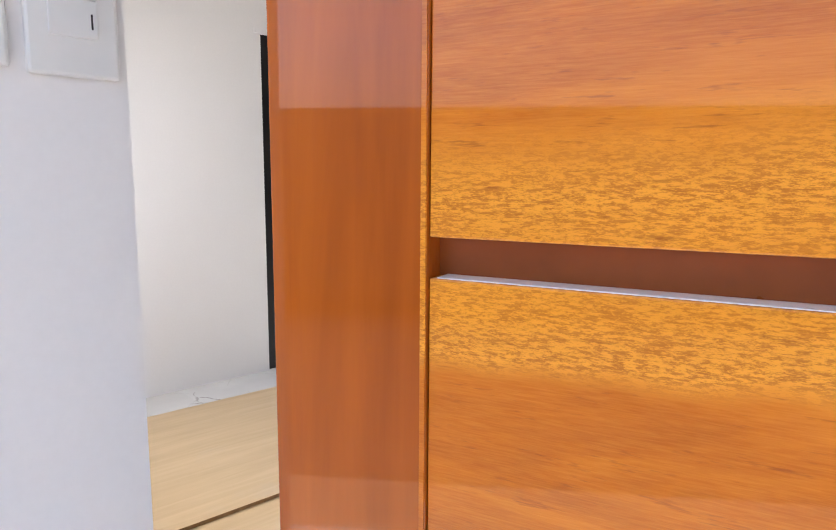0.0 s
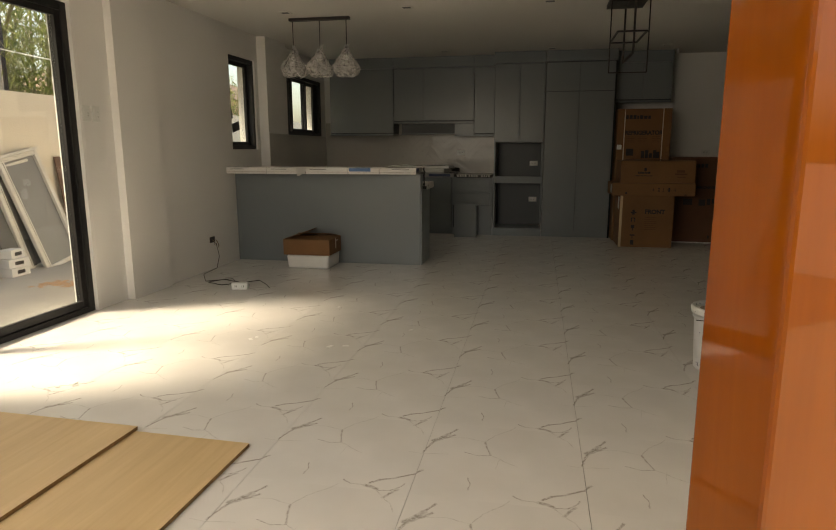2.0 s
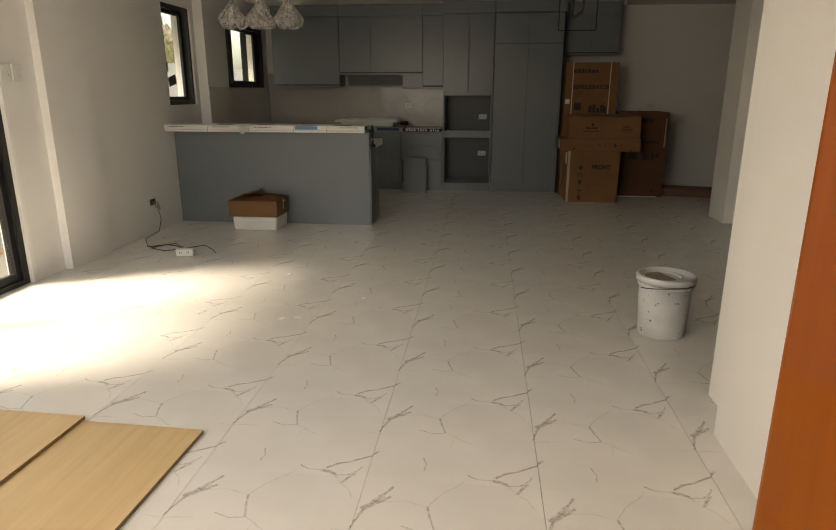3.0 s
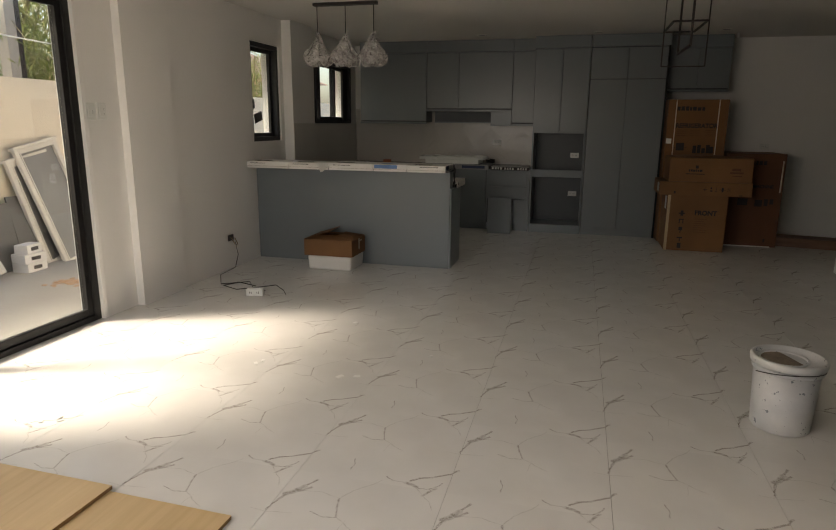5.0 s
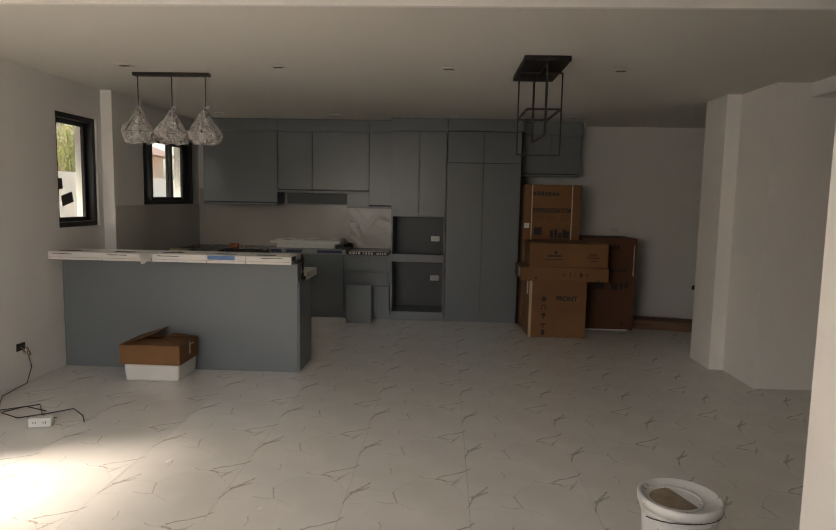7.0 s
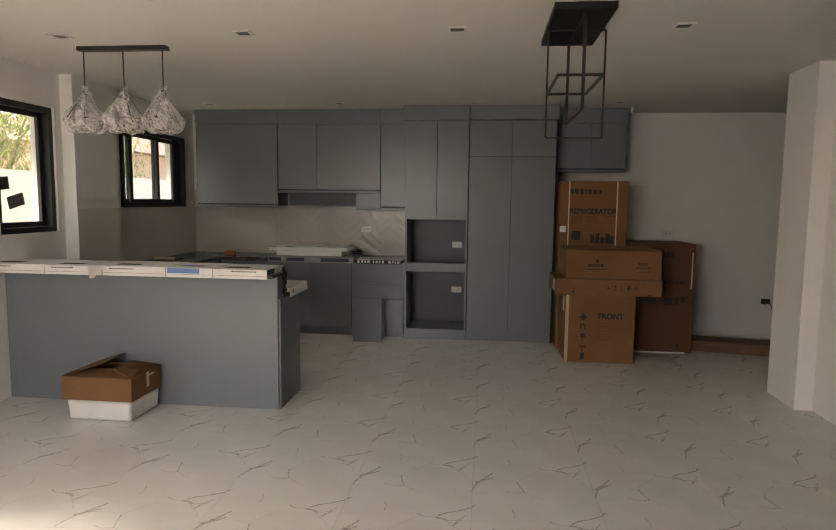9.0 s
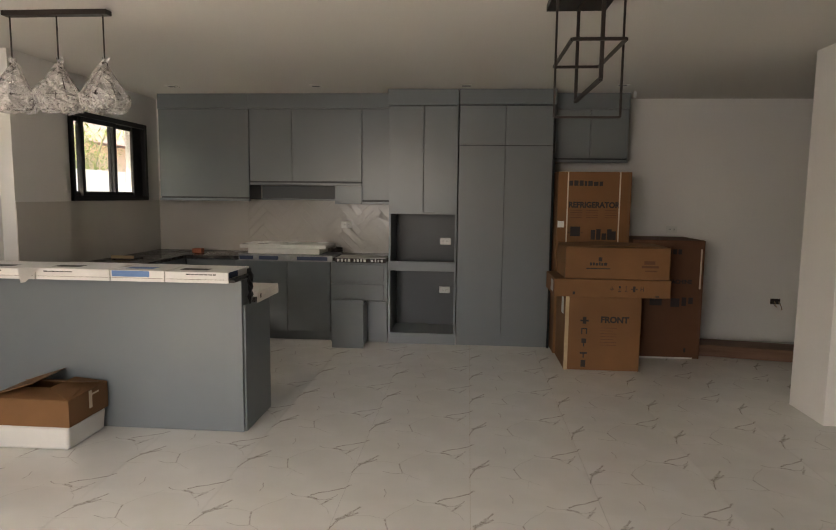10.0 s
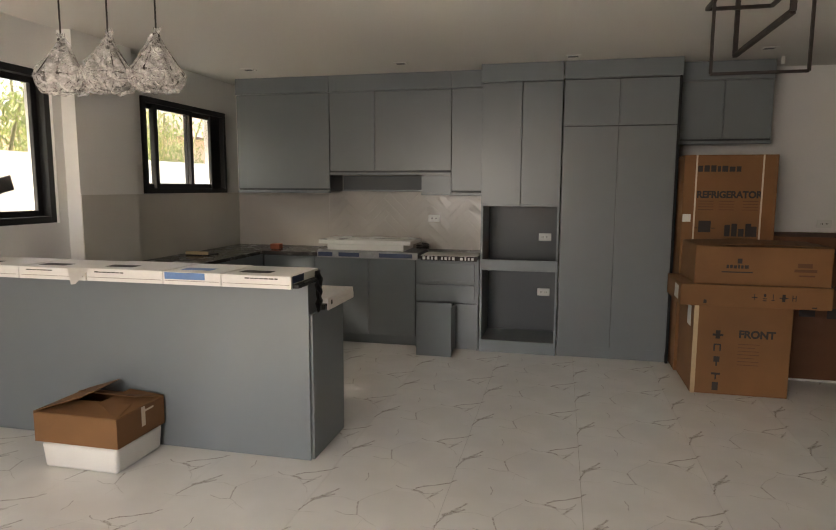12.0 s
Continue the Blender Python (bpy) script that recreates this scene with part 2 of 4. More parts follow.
STONE = mottled("dark_granite", (0.05, 0.045, 0.042), 0.25, 0.3, 12, 120, 0.02)
def glazed(name, color, rough):
    m = Mat(name, color, rough)
    m.color(m.ramp(m.noise(1.5, detail=3), [(0.3, tuple(c * 0.95 for c in color)), (0.7, tuple(c * 1.05 for c in color))]))
    return m.bump(m.noise(6, detail=3), 0.08, 0.003).m


FACING = glazed("pale_wall_tile", (0.60, 0.57, 0.52), 0.3)
BACK = glazed("taupe_splash_tile", (0.47, 0.44, 0.40), 0.2)
BACKJ = mottled("splash_grout", (0.55, 0.52, 0.47), 0.8)
PLY = wood("plywood", (0.56, 0.40, 0.21), (0.66, 0.49, 0.28), 0.45, 1)
PLYEDGE = wood("plywood_edge", (0.18, 0.10, 0.04), (0.36, 0.22, 0.1), 0.8, 0)
LUMBER = wood("brown_lumber", (0.12, 0.06, 0.035), (0.2, 0.11, 0.07), 0.7, 0)
CONC = mottled("rough_concrete", (0.36, 0.33, 0.29), 0.9, 0.18, 1.2, 40, 0.4)
FENCE = mottled("painted_fence", (0.72, 0.63, 0.50), 0.85, 0.06, 1.0, 40, 0.3)
SOFFIT = mottled("brown_soffit", (0.22, 0.13, 0.08), 0.6, 0.1)
FOIL = wrap_film()


# ---- mesh tools ----
def box(bm, x0, x1, y0, y1, z0, z1, bev=0.0, mat=None):
    vs = [bm.verts.new(p) for p in ((x0, y0, z0), (x1, y0, z0), (x1, y1, z0), (x0, y1, z0), (x0, y0, z1), (x1, y0, z1), (x1, y1, z1), (x0, y1, z1))]
    fs = [bm.faces.new([vs[i] for i in q]) for q in ((3, 2, 1, 0), (4, 5, 6, 7), (0, 1, 5, 4), (1, 2, 6, 5), (2, 3, 7, 6), (3, 0, 4, 7))]
    if mat is not None:
        for f in fs:
            f.material_index = mat
    if bev:
        bmesh.ops.bevel(bm, geom=list({e for f in fs for e in f.edges}), offset=bev, segments=2, profile=0.5, affect="EDGES")
    return vs


def bar(bm, p, q, w, h=None, sides=4):
    """A bar between two points, square or many-sided."""
    p, q = Vector(p), Vector(q)
    m = Matrix.Translation((p + q) / 2) @ (q - p).to_track_quat("Z", "X").to_matrix().to_4x4()
    if sides == 4:
        h = h or w
        vs = box(bm, -w / 2, w / 2, -h / 2, h / 2, -(q - p).length / 2, (q - p).length / 2)
        for v in vs:
            v.co = m @ v.co
    else:
        bmesh.ops.create_cone(bm, cap_ends=True, segments=sides, radius1=w / 2, radius2=w / 2, depth=(q - p).length, matrix=m)


def lathe(bm, rings, sides=32, cap=True):
    """A turned shape from (radius, height) rings."""
    loops = [[bm.verts.new((r * math.cos(2 * math.pi * i / sides), r * math.sin(2 * math.pi * i / sides), z)) for i in range(sides)] for r, z in rings]
    for a, b in zip(loops, loops[1:]):
        for i in range(sides):
            f = bm.faces.new((a[i], a[(i + 1) % sides], b[(i + 1) % sides], b[i]))
            f.smooth = True
    if cap:
        bm.faces.new(loops[0][::-1])
        bm.faces.new(loops[-1])


def tube(bm, pts, r, sides=6):
    pts = [Vector(p) for p in pts]
    rings = []
    for i, p in enumerate(pts):
        d = (pts[min(i + 1, len(pts) - 1)] - pts[max(i - 1, 0)]).normalized()
        q = d.to_track_quat("Z", "X")
        rings.append([bm.verts.new(p + q @ Vector((r * math.cos(2 * math.pi * k / sides), r * math.sin(2 * math.pi * k / sides), 0))) for k in range(sides)])
    for a, b in zip(rings, rings[1:]):
        for k in range(sides):
            bm.faces.new((a[k], a[(k + 1) % sides], b[(k + 1) % sides], b[k])).smooth = True


def thing(name, at, label, category, turn=0, group="", kind=""):
    ob = new(name)
    ob.empty_display_size = 0.1
    ob.matrix_world = pose(*at, 0, 0, turn)
    return tagged(ob, label, category, group, kind)


def root_place(ob):
    p = Vector()
    while ob:
        p += ob.location
        ob = ob.parent
    return p


def part(name, bm, material, parent=None, label="", world=False, category="", kind="", group=""):
    """Link a bmesh as one mesh object. world: its points are in the world's metres."""
    me = bpy.data.meshes.new(name)
    if world and parent:
        bmesh.ops.translate(bm, verts=bm.verts, vec=-root_place(parent))
    bm.normal_update()
    bm.to_mesh(me)
    bm.free()
    for m in material if isinstance(material, (list, tuple)) else [material]:
        me.materials.append(m)
    ob = new(name, me)
    if parent:
        ob.parent = parent
    return tagged(ob, label, category, group, kind)


def boxpart(name, dims, material, parent=None, label="", bev=0.0, world=True, **k):
    bm = bmesh.new()
    box(bm, *dims, bev)
    return part(name, bm, material, parent, label, world, **k)


def wall(name, *boxes, material=WALL, label="", category="wall"):
    bm = bmesh.new()
    for b in boxes:
        box(bm, *b)
    return part(name, bm, material, None, label, kind="structure", category=category)


# ---- structure ----
CZ, LZ = 2.514, 2.76          # kitchen and living ceilings
LW = -2.08                    # left wall's face
KB = 9.85                     # kitchen's back wall
SY0, SY1, SZ = 2.42, 4.49, 2.243   # sliding door's opening
wall("wall_living_west", (LW - 0.22, LW - 0.03, -0.2, SY0, 0, LZ), (LW - 0.22, LW - 0.03, SY0, SY1, SZ, LZ), (LW - 0.22, LW - 0.03, SY1, 4.86, 0, LZ), label="white plastered wall beside the sliding door")
wall("column_west", (LW - 0.22, -2.045, 4.86, 5.40, 0, LZ), label="white plastered column on the window side")
wall("wall_kitchen_west", (LW - 0.22, LW, 5.40, 6.77, 0, CZ), (LW - 0.22, LW, 6.77, 7.40, 0, 1.22), (LW - 0.22, LW, 6.77, 7.40, 2.225, CZ), (LW - 0.22, LW, 7.40, 7.48, 0, CZ),
     (LW - 0.22, -1.97, 7.48, 8.08, 0, CZ), (LW - 0.22, LW, 8.08, 8.30, 0, CZ), (LW - 0.22, LW, 8.30, 9.58, 0, 1.41), (LW - 0.22, LW, 8.30, 9.58, 2.2, CZ), (LW - 0.22, LW, 9.58, KB, 0, CZ), label="white plastered kitchen wall with two window openings")
wall("wall_kitchen_north", (LW - 0.22, 7.0, KB, KB + 0.2, 0, CZ), label="white plastered wall behind the cabinets and boxes")
wall("beam", (LW - 0.05, 7.0, 4.825, 4.855, CZ, LZ), label="white plastered ceiling beam", category="beam")
wall("lintel_east", (4.15, 7.0, 6.38, 6.73, 2.40, CZ - 0.002), label="white plastered lintel beside the pier", category="beam")
wall("wall_pier_east", (3.75, 3.88, 7.31, 7.75, 0, CZ), (3.88, 7.0, 6.73, 7.75, 0, CZ), label="white plastered pier with stepped corners")
wall("wall_partition_east", (2.254, 2.36, 2.84, 3.205, 0, LZ), (2.154, 2.36, 0.66, 2.84, 0, LZ), (2.36, 7.0, 2.95, 3.15, 0, LZ), label="white painted partition with a stepped end")
wall("wall_far_east", (7.0, 7.2, 2.9, KB + 0.2, 0, LZ), label="white plastered far wall")
# its opening, x -1.75 to 0.55, is unseen and added for the fill lamp
wall("wall_entry_west", (LW - 0.22, -1.75, 0.50, 0.66, 0, LZ), (-1.75, 0.55, 0.50, 0.66, 0, 0.75), (-1.75, 0.55, 0.50, 0.66, 2.35, LZ), (0.55, 0.59, 0.50, 0.66, 0, LZ), (0.59, 0.850, -0.7, 0.618, 0, LZ), label="white painted wall at the front door with light switches")
wall("wall_entry_head", (0.850, 2.36, 0.52, 0.66, 2.3, LZ), (2.154, 2.36, 0.50, 0.66, 0, LZ), label="white painted wall above the front door")


def slab(name, dims, material, category, label):
    return boxpart(name, dims, material, None, label, category=category, kind="structure")


slab("ceiling_kitchen", (LW - 0.22, 7.2, 4.855, KB + 0.2, CZ, CZ + 0.3), CEIL, "ceiling", "plain white painted ceiling")
slab("ceiling_living", (LW - 0.22, 7.2, 0.45, 4.825, LZ, LZ + 0.15), CEIL, "ceiling", "plain white painted high ceiling")
floor_ob = slab("floor", (LW - 0.22, 7.2, -1.6, KB + 0.2, -0.12, -0.010), GROUT, "floor", "white marble-look tile floor")
slab("ground", (-60, 60, -60, 60, -0.5, -0.13), CONC, "ground", "grey concrete ground")
slab("yard_slab", (-4.3, LW - 0.22, -3, 12, -0.13, -0.03), CONC, "pavement", "dusty rough concrete side yard")


def make_tiles():
    bm = bmesh.new()
    box(bm, 0.0008, TX - 0.0008, 0.0001, TY - 0.0001, -0.010, 0)
    first = part("tile", bm, TILE, floor_ob)
    n = 0
    for j in range(-3, 17):
        for i in range(-4, 12):
            x, y = 0.147 + TX * i, TY * j
            if x + TX < LW - 0.1 or y < -1.7 or (x > 2.2 and y < 2.3) or (x > 4.5 and y < 6) or x > 6.6:
                continue
            ob = first if n == 0 else first.copy()
            if n:
                scene.collection.objects.link(ob)
            ob.location = (x, y, 0)
            n += 1


# ---- sliding door ----
def slider():
    d = thing("door_1", (LW - 0.1, (SY0 + SY1) / 2, 0), "black aluminium sliding glass door with two clear panels onto the side yard", "sliding door", kind="structure")
    bm = bmesh.new()
    x0, x1 = LW - 0.16, LW - 0.05
    box(bm, x0, x1, SY0, SY0 + 0.06, 0, SZ, 0.003)
    box(bm, x0, x1, SY1 - 0.06, SY1, 0, SZ, 0.003)
    box(bm, x0, x1, SY0 + 0.06, SY1 - 0.06, SZ - 0.06, SZ, 0.003)
    box(bm, x0, x1, SY0 + 0.06, SY1 - 0.06, 0.0, 0.04, 0.003)
    part("door_frame", bm, BLACK, d, "", True)
    bm = bmesh.new()
    for k in (0, 1, 2):
        box(bm, x0 + 0.015 + 0.035 * k, x0 + 0.02 + 0.035 * k, SY0 + 0.06, SY1 - 0.06, 0.04, 0.052)
    part("track", bm, BLACK, d, "", True)
    mid = 3.40
    for y0, y1, xs in ((SY0 + 0.05, mid + 0.035, 0.0), (mid - 0.035, SY1 - 0.05, 0.045)):
        bm = bmesh.new()
        a, b = x0 + 0.015 + xs, x0 + 0.05 + xs
        z0, z1 = 0.045, SZ - 0.05
        box(bm, a, b, y0, y0 + 0.055, z0, z1, 0.003)
        box(bm, a, b, y1 - 0.055, y1, z0, z1, 0.003)
        box(bm, a, b, y0 + 0.055, y1 - 0.055, z0, z0 + 0.05, 0.003)
        box(bm, a, b, y0 + 0.055, y1 - 0.055, z1 - 0.05, z1, 0.003)
        p = part("sash", bm, BLACK, d, "", True)
        g = boxpart("pane", (a + 0.014, a + 0.02, y0 + 0.05, y1 - 0.05, z0 + 0.045, z1 - 0.045), GLASS, p)
        g.visible_shadow = False
    bm = bmesh.new()
    box(bm, x1 - 0.012, x1 + 0.02, mid + 0.0, mid + 0.02, 0.98, 1.12, 0.004)
    part("handle", bm, BLACK, d, "", True)
    bm = bmesh.new()
    box(bm, LW - 0.035, LW - 0.022, SY1, SY1 + 0.045, 0, SZ + 0.045, 0.003)
    box(bm, LW - 0.035, LW - 0.022, SY0 - 0.045, SY1, SZ, SZ + 0.045, 0.003)
    part("plaster_reveal", bm, WALL, d, "", True)


def sash_window(name, y0, y1, z0, z1, label, split, shift=0.0):
    w = thing(name, (LW - 0.08, (y0 + y1) / 2, z0), label, "window", kind="structure")
    x0, x1 = LW - 0.13 + shift, LW - 0.02 + shift
    f = 0.045
    bm = bmesh.new()
    box(bm, x0, x1, y0, y0 + f, z0, z1, 0.003)
    box(bm, x0, x1, y1 - f, y1, z0, z1, 0.003)
    box(bm, x0, x1, y0 + f, y1 - f, z1 - f, z1, 0.003)
    box(bm, x0, x1, y0 + f, y1 - f, z0, z0 + f, 0.003)
    part("window_frame", bm, BLACK, w, "", True)
    n = len(split) + 1
    ys = [y0 + f, *split, y1 - f]
    for k in range(n):
        a, b = ys[k] - (0.02 if k else 0), ys[k + 1] + (0.02 if k < n - 1 else 0)
        s0 = x0 + 0.02 + 0.04 * (k % 2)
        bm = bmesh.new()
        e = 0.010 if n > 1 and k == 0 else 0.045
        box(bm, s0, s0 + 0.03, a, a + e, z0 + f, z1 - f, 0.002)
        box(bm, s0, s0 + 0.03, b - e, b, z0 + f, z1 - f, 0.002)
        box(bm, s0, s0 + 0.03, a + e, b - e, z0 + f, z0 + f + 0.04, 0.002)
        box(bm, s0, s0 + 0.03, a + e, b - e, z1 - f - 0.04, z1 - f, 0.002)
        p = part("sash", bm, BLACK, w, "", True)
        g = boxpart("pane", (s0 + 0.012, s0 + 0.017, a + e - 0.005, b - e + 0.005, z0 + f + 0.035, z1 - f - 0.035), GLASS, p)
        g.visible_shadow = False
    return w


slider()
sash_window("window_1", 6.77, 7.40, 1.22, 2.225, "black aluminium framed window with dark tape scraps on its glass", [])
sash_window("window_2", 8.30, 9.58, 1.41, 2.2, "black aluminium sliding window with three panels in the kitchen", [8.49, 9.01], 0.045)
boxpart("folded_stile", (LW - 0.05, LW - 0.02, 9.37, 9.54, 1.45, 2.16), BLACK, bpy.data.objects["window_2"], "", 0.003)


# ---- kitchen ----
def panel(bm, x0, x1, y, z0, z1, t=0.018, gap=0.0025):
    box(bm, x0 + gap, x1 - gap, y - t, y, z0 + gap, z1 - gap, 0.0015)


def front(name, parent, x0, x1, y, z0, z1):
    bm = bmesh.new()
    panel(bm, x0, x1, y, z0, z1)
    return part(name, bm, GREY, parent, "", True)


def island():
    t = thing("kitchen_island", (-1.03, 7.0, 0), "grey lacquered kitchen island with a raised bar side", "kitchen island")
    boxpart("front_panel", (LW + 0.003, 0.0, 6.78, 6.80, 0, 0.965), GREY, t, "", 0.002)
    boxpart("body", (LW + 0.003, -0.004, 6.80, 7.27, 0.0, 0.795), GREY, t, "", 0.002)
    boxpart("bar_wall", (LW + 0.003, -0.004, 6.80, 6.93, 0.795, 0.965), GREY, t, "", 0.002)
    boxpart("end_panel", (-0.004, 0.014, 6.80, 7.27, 0, 0.80), GREY, t, "", 0.002)
    boxpart("worktop", (LW + 0.003, 0.03, 6.935, 7.36, 0.80, 0.83), STONE, t, "dark granite worktop", 0.004)
    boxpart("bar_top", (LW + 0.003, 0.02, 6.62, 6.94, 0.967, 0.985), STONE, t, "dark granite bar top", 0.003)


def base_cabinets():
    t = thing("base_cabinet", (-0.8, 9.5, 0), "grey lacquered base cabinet with two doors under the dark counter", "cabinet")
    boxpart("body", (LW + 0.003, -0.005, 9.27, KB - 0.003, 0.1, 0.83), GREY_SHADE, t)
    boxpart("plinth", (LW + 0.003, -0.005, 9.32, KB - 0.003, 0.0, 0.1), GREY, t)
    for a, b in ((-1.5, -0.98), (-0.98, -0.45), (-0.45, -0.005)):
        front("door", t, a, b, 9.268, 0.1, 0.82)
    t = thing("drawer_cabinet", (0.28, 9.5, 0), "grey lacquered drawer cabinet with its pull-out opening empty", "cabinet")
    for x0, x1 in ((-0.003, 0.012), (0.56, 0.575)):
        boxpart("side_panel", (x0, x1, 9.27, KB - 0.003, 0.0, 0.83), GREY, t)
    boxpart("back_panel", (0.012, 0.56, KB - 0.02, KB - 0.003, 0.0, 0.83), GREY_SHADE, t)
    boxpart("shelf", (0.012, 0.56, 9.2895, KB - 0.02, 0.60, 0.612), GREY_SHADE, t)
    boxpart("divider", (0.34, 0.355, 9.29, KB - 0.02, 0.1, 0.6), GREY_SHADE, t)
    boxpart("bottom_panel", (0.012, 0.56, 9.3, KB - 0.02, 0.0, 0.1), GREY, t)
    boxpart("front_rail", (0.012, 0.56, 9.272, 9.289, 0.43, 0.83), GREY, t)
    # dark sheet across the empty opening, in place of its shaded inside
    boxpart("front_rail", (0.012, 0.34, 9.274, 9.289, 0.1, 0.43), GREY_SHADE, t)
    front("drawer_front", t, 0.0, 0.54, 9.268, 0.63, 0.80)
    front("drawer_front", t, 0.0, 0.54, 9.262, 0.44, 0.60)
    front("door", t, 0.355, 0.57, 9.268, 0.1, 0.43)
    boxpart("counter", (LW + 0.003, 0.575, 9.22, KB - 0.003, 0.832, 0.862), STONE, thing("kitchen_worktop", (-0.8, 9.5, 0.83), "dark granite worktop along the kitchen wall", "worktop"), "", 0.004)


def wall_cabinet(name, x0, x1, z0, doors, label, y=9.49, top=2.36):
    t = thing(name, ((x0 + x1) / 2, 9.7, z0), label, "wall cabinet")
    boxpart("body", (x0, x1, y + 0.002, KB - 0.003, z0, top), GREY_SHADE, t)
    for a, b in zip(doors, doors[1:]):
        front("door", t, a, b, y, z0 + 0.02, top)
    boxpart("bottom_rail", (x0, x1, y - 0.03, y + 0.02, z0 - 0.022, z0 + 0.004), GREY, t, "", 0.002)
    boxpart("cornice", (x0, x1, y - 0.03, KB - 0.003, top, CZ - 0.002), GREY, t, "", 0.002)
    return t


def tall_units():
    t = thing("oven_tower", (0.93, 9.55, 0), "grey lacquered tall unit with two empty appliance niches", "cabinet")
    x0, x1, y = 0.585, 1.262, 9.26
    bm = bmesh.new()
    box(bm, x0, x0 + 0.02, y, KB - 0.003, 0, 2.44)
    box(bm, x1 - 0.02, x1, y, KB - 0.003, 0, 2.44)
    box(bm, x0 + 0.02, x1 - 0.02, KB - 0.03, KB - 0.003, 0, 2.44)
    for z in (0.09, 0.75, 1.31):
        box(bm, x0 + 0.02, x1 - 0.02, y + 0.002, KB - 0.03, z, z + 0.02)
    part("carcass", bm, GREY, t, "", True)
    boxpart("plinth", (x0 + 0.02, x1 - 0.02, y + 0.002, y + 0.02, 0, 0.09), GREY, t)
    boxpart("shelf_rail", (x0, x1, y - 0.02, y, 0.745, 0.84), GREY, t, "", 0.002)
    # niche backs take the darkened grey, so their shade is painted in
    boxpart("back_panel", (x0 + 0.02, x1 - 0.02, KB - 0.1, KB - 0.03, 0.11, 1.31), GREY_SHADE, t)
    mid = 0.928
    front("door", t, x0, mid, y, 1.325, 2.36)
    front("door", t, mid, x1, y, 1.325, 2.36)
    boxpart("cornice", (x0 - 0.01, x1, y - 0.04, KB - 0.003, 2.36, CZ - 0.002), GREY, t, "", 0.002)
    t = thing("pantry_cupboard", (1.71, 9.55, 0), "grey lacquered tall pantry cupboard with plain doors", "cabinet")
    x0, x1 = 1.27, 2.17
    boxpart("body", (x0, x1, y, KB - 0.003, 0.1, 2.37), GREY_SHADE, t)
    boxpart("plinth", (x0, x1, y + 0.02, KB - 0.003, 0, 0.1), GREY, t)
    # pantry's right side made black, standing in for the gap's shade
    boxpart("side_panel", (x1, x1 + 0.02, y - 0.02, KB - 0.003, 0, 2.37), GAP_SHADE, t)
    mid = 1.715
    for a, b in ((x0, mid), (mid, x1)):
        front("door", t, a, b, y - 0.002, 0.1, 1.98)
        front("door", t, a, b, y - 0.002, 1.985, 2.36)
    boxpart("cornice", (x0, x1 + 0.02, y - 0.04, KB - 0.003, 2.37, CZ - 0.002), GREY, t, "", 0.002)
    wall_cabinet("fridge_cabinet", 2.2, 2.93, 1.86, (2.2, 2.56, 2.93), "grey lacquered wall cabinet above the boxed refrigerator", 9.5)


island()
base_cabinets()
wall_cabinet("wall_cabinet", -1.87, -0.905, 1.435, (-1.87, -0.905), "grey lacquered wall cabinet with one wide door beside the window")
t = thing("hood_housing", (-0.45, 9.7, 1.43), "grey lacquered cooker hood housing under the wall cabinet", "cooker hood")
boxpart("housing", (-0.80, -0.004, 9.56, KB - 0.013, 1.44, 1.58), GREY_SHADE, t, "", 0.003)
boxpart("lower_lip", (-0.80, -0.004, 9.53, 9.56, 1.43, 1.445), GREY, t, "", 0.002)
wall_cabinet("wall_cabinet", -0.90, 0.277, 1.605, (-0.90, -0.452, 0.277), "grey lacquered short wall cabinet over the cooker hood slot")
wall_cabinet("wall_cabinet", 0.279, 0.57, 1.42, (0.279, 0.57), "grey lacquered narrow wall cabinet beside the oven tower")
t = thing("filler_cabinet", (0.14, 9.7, 1.42), "grey lacquered low filler cabinet beside the cooker hood", "wall cabinet")
boxpart("body", (0.0, 0.277, 9.474, KB - 0.013, 1.42, 1.581), GREY, t)
boxpart("bottom_rail", (0.0, 0.277, 9.46, 9.51, 1.398, 1.419), GREY, t, "", 0.002)
tall_units()


def plain_box(name, x0, x1, y0, y1, z0, z1, material, label, category="cardboard box", turn=0):
    t = thing(name, ((x0 + x1) / 2, (y0 + y1) / 2, z0), label, category, turn)
    w, d, h = (x1 - x0) / 2, (y1 - y0) / 2, z1 - z0
    boxpart("carton", (-w, w, -d, d, 0, h), material, t, "", 0.004, world=False)
    return t


FRONTBOX = plain_box("appliance_box", 2.225, 2.865, 8.49, 9.03, 0, 0.645, CARD, "brown cardboard appliance carton printed FRONT standing on the floor", turn=0)
MIDBOX = plain_box("flat_box", 2.12, 3.09, 8.46, 9.02, 0.647, 0.80, CARD, "flat brown cardboard carton lying on the appliance carton", turn=0)
TOPBOX = plain_box("flat_box", 2.21, 3.08, 8.48, 8.99, 0.802, 1.07, CARD, "brown cardboard carton with a bulging lid on the flat carton", turn=0)
FRIDGE = plain_box("refrigerator_box", 2.205, 2.875, 9.05, 9.75, 0, 1.73, CARD, "tall brown cardboard refrigerator carton printed REFRIGERATOR", turn=0)
WASHER = plain_box("washer_box", 2.90, 3.55, 9.0, 9.6, 0, 1.11, CARD2, "reddish brown cardboard washer carton on the floor", turn=0)


# ---- front door ----
DOOR_AT, DOOR_TURN = (1.268, 0.570), 20.6


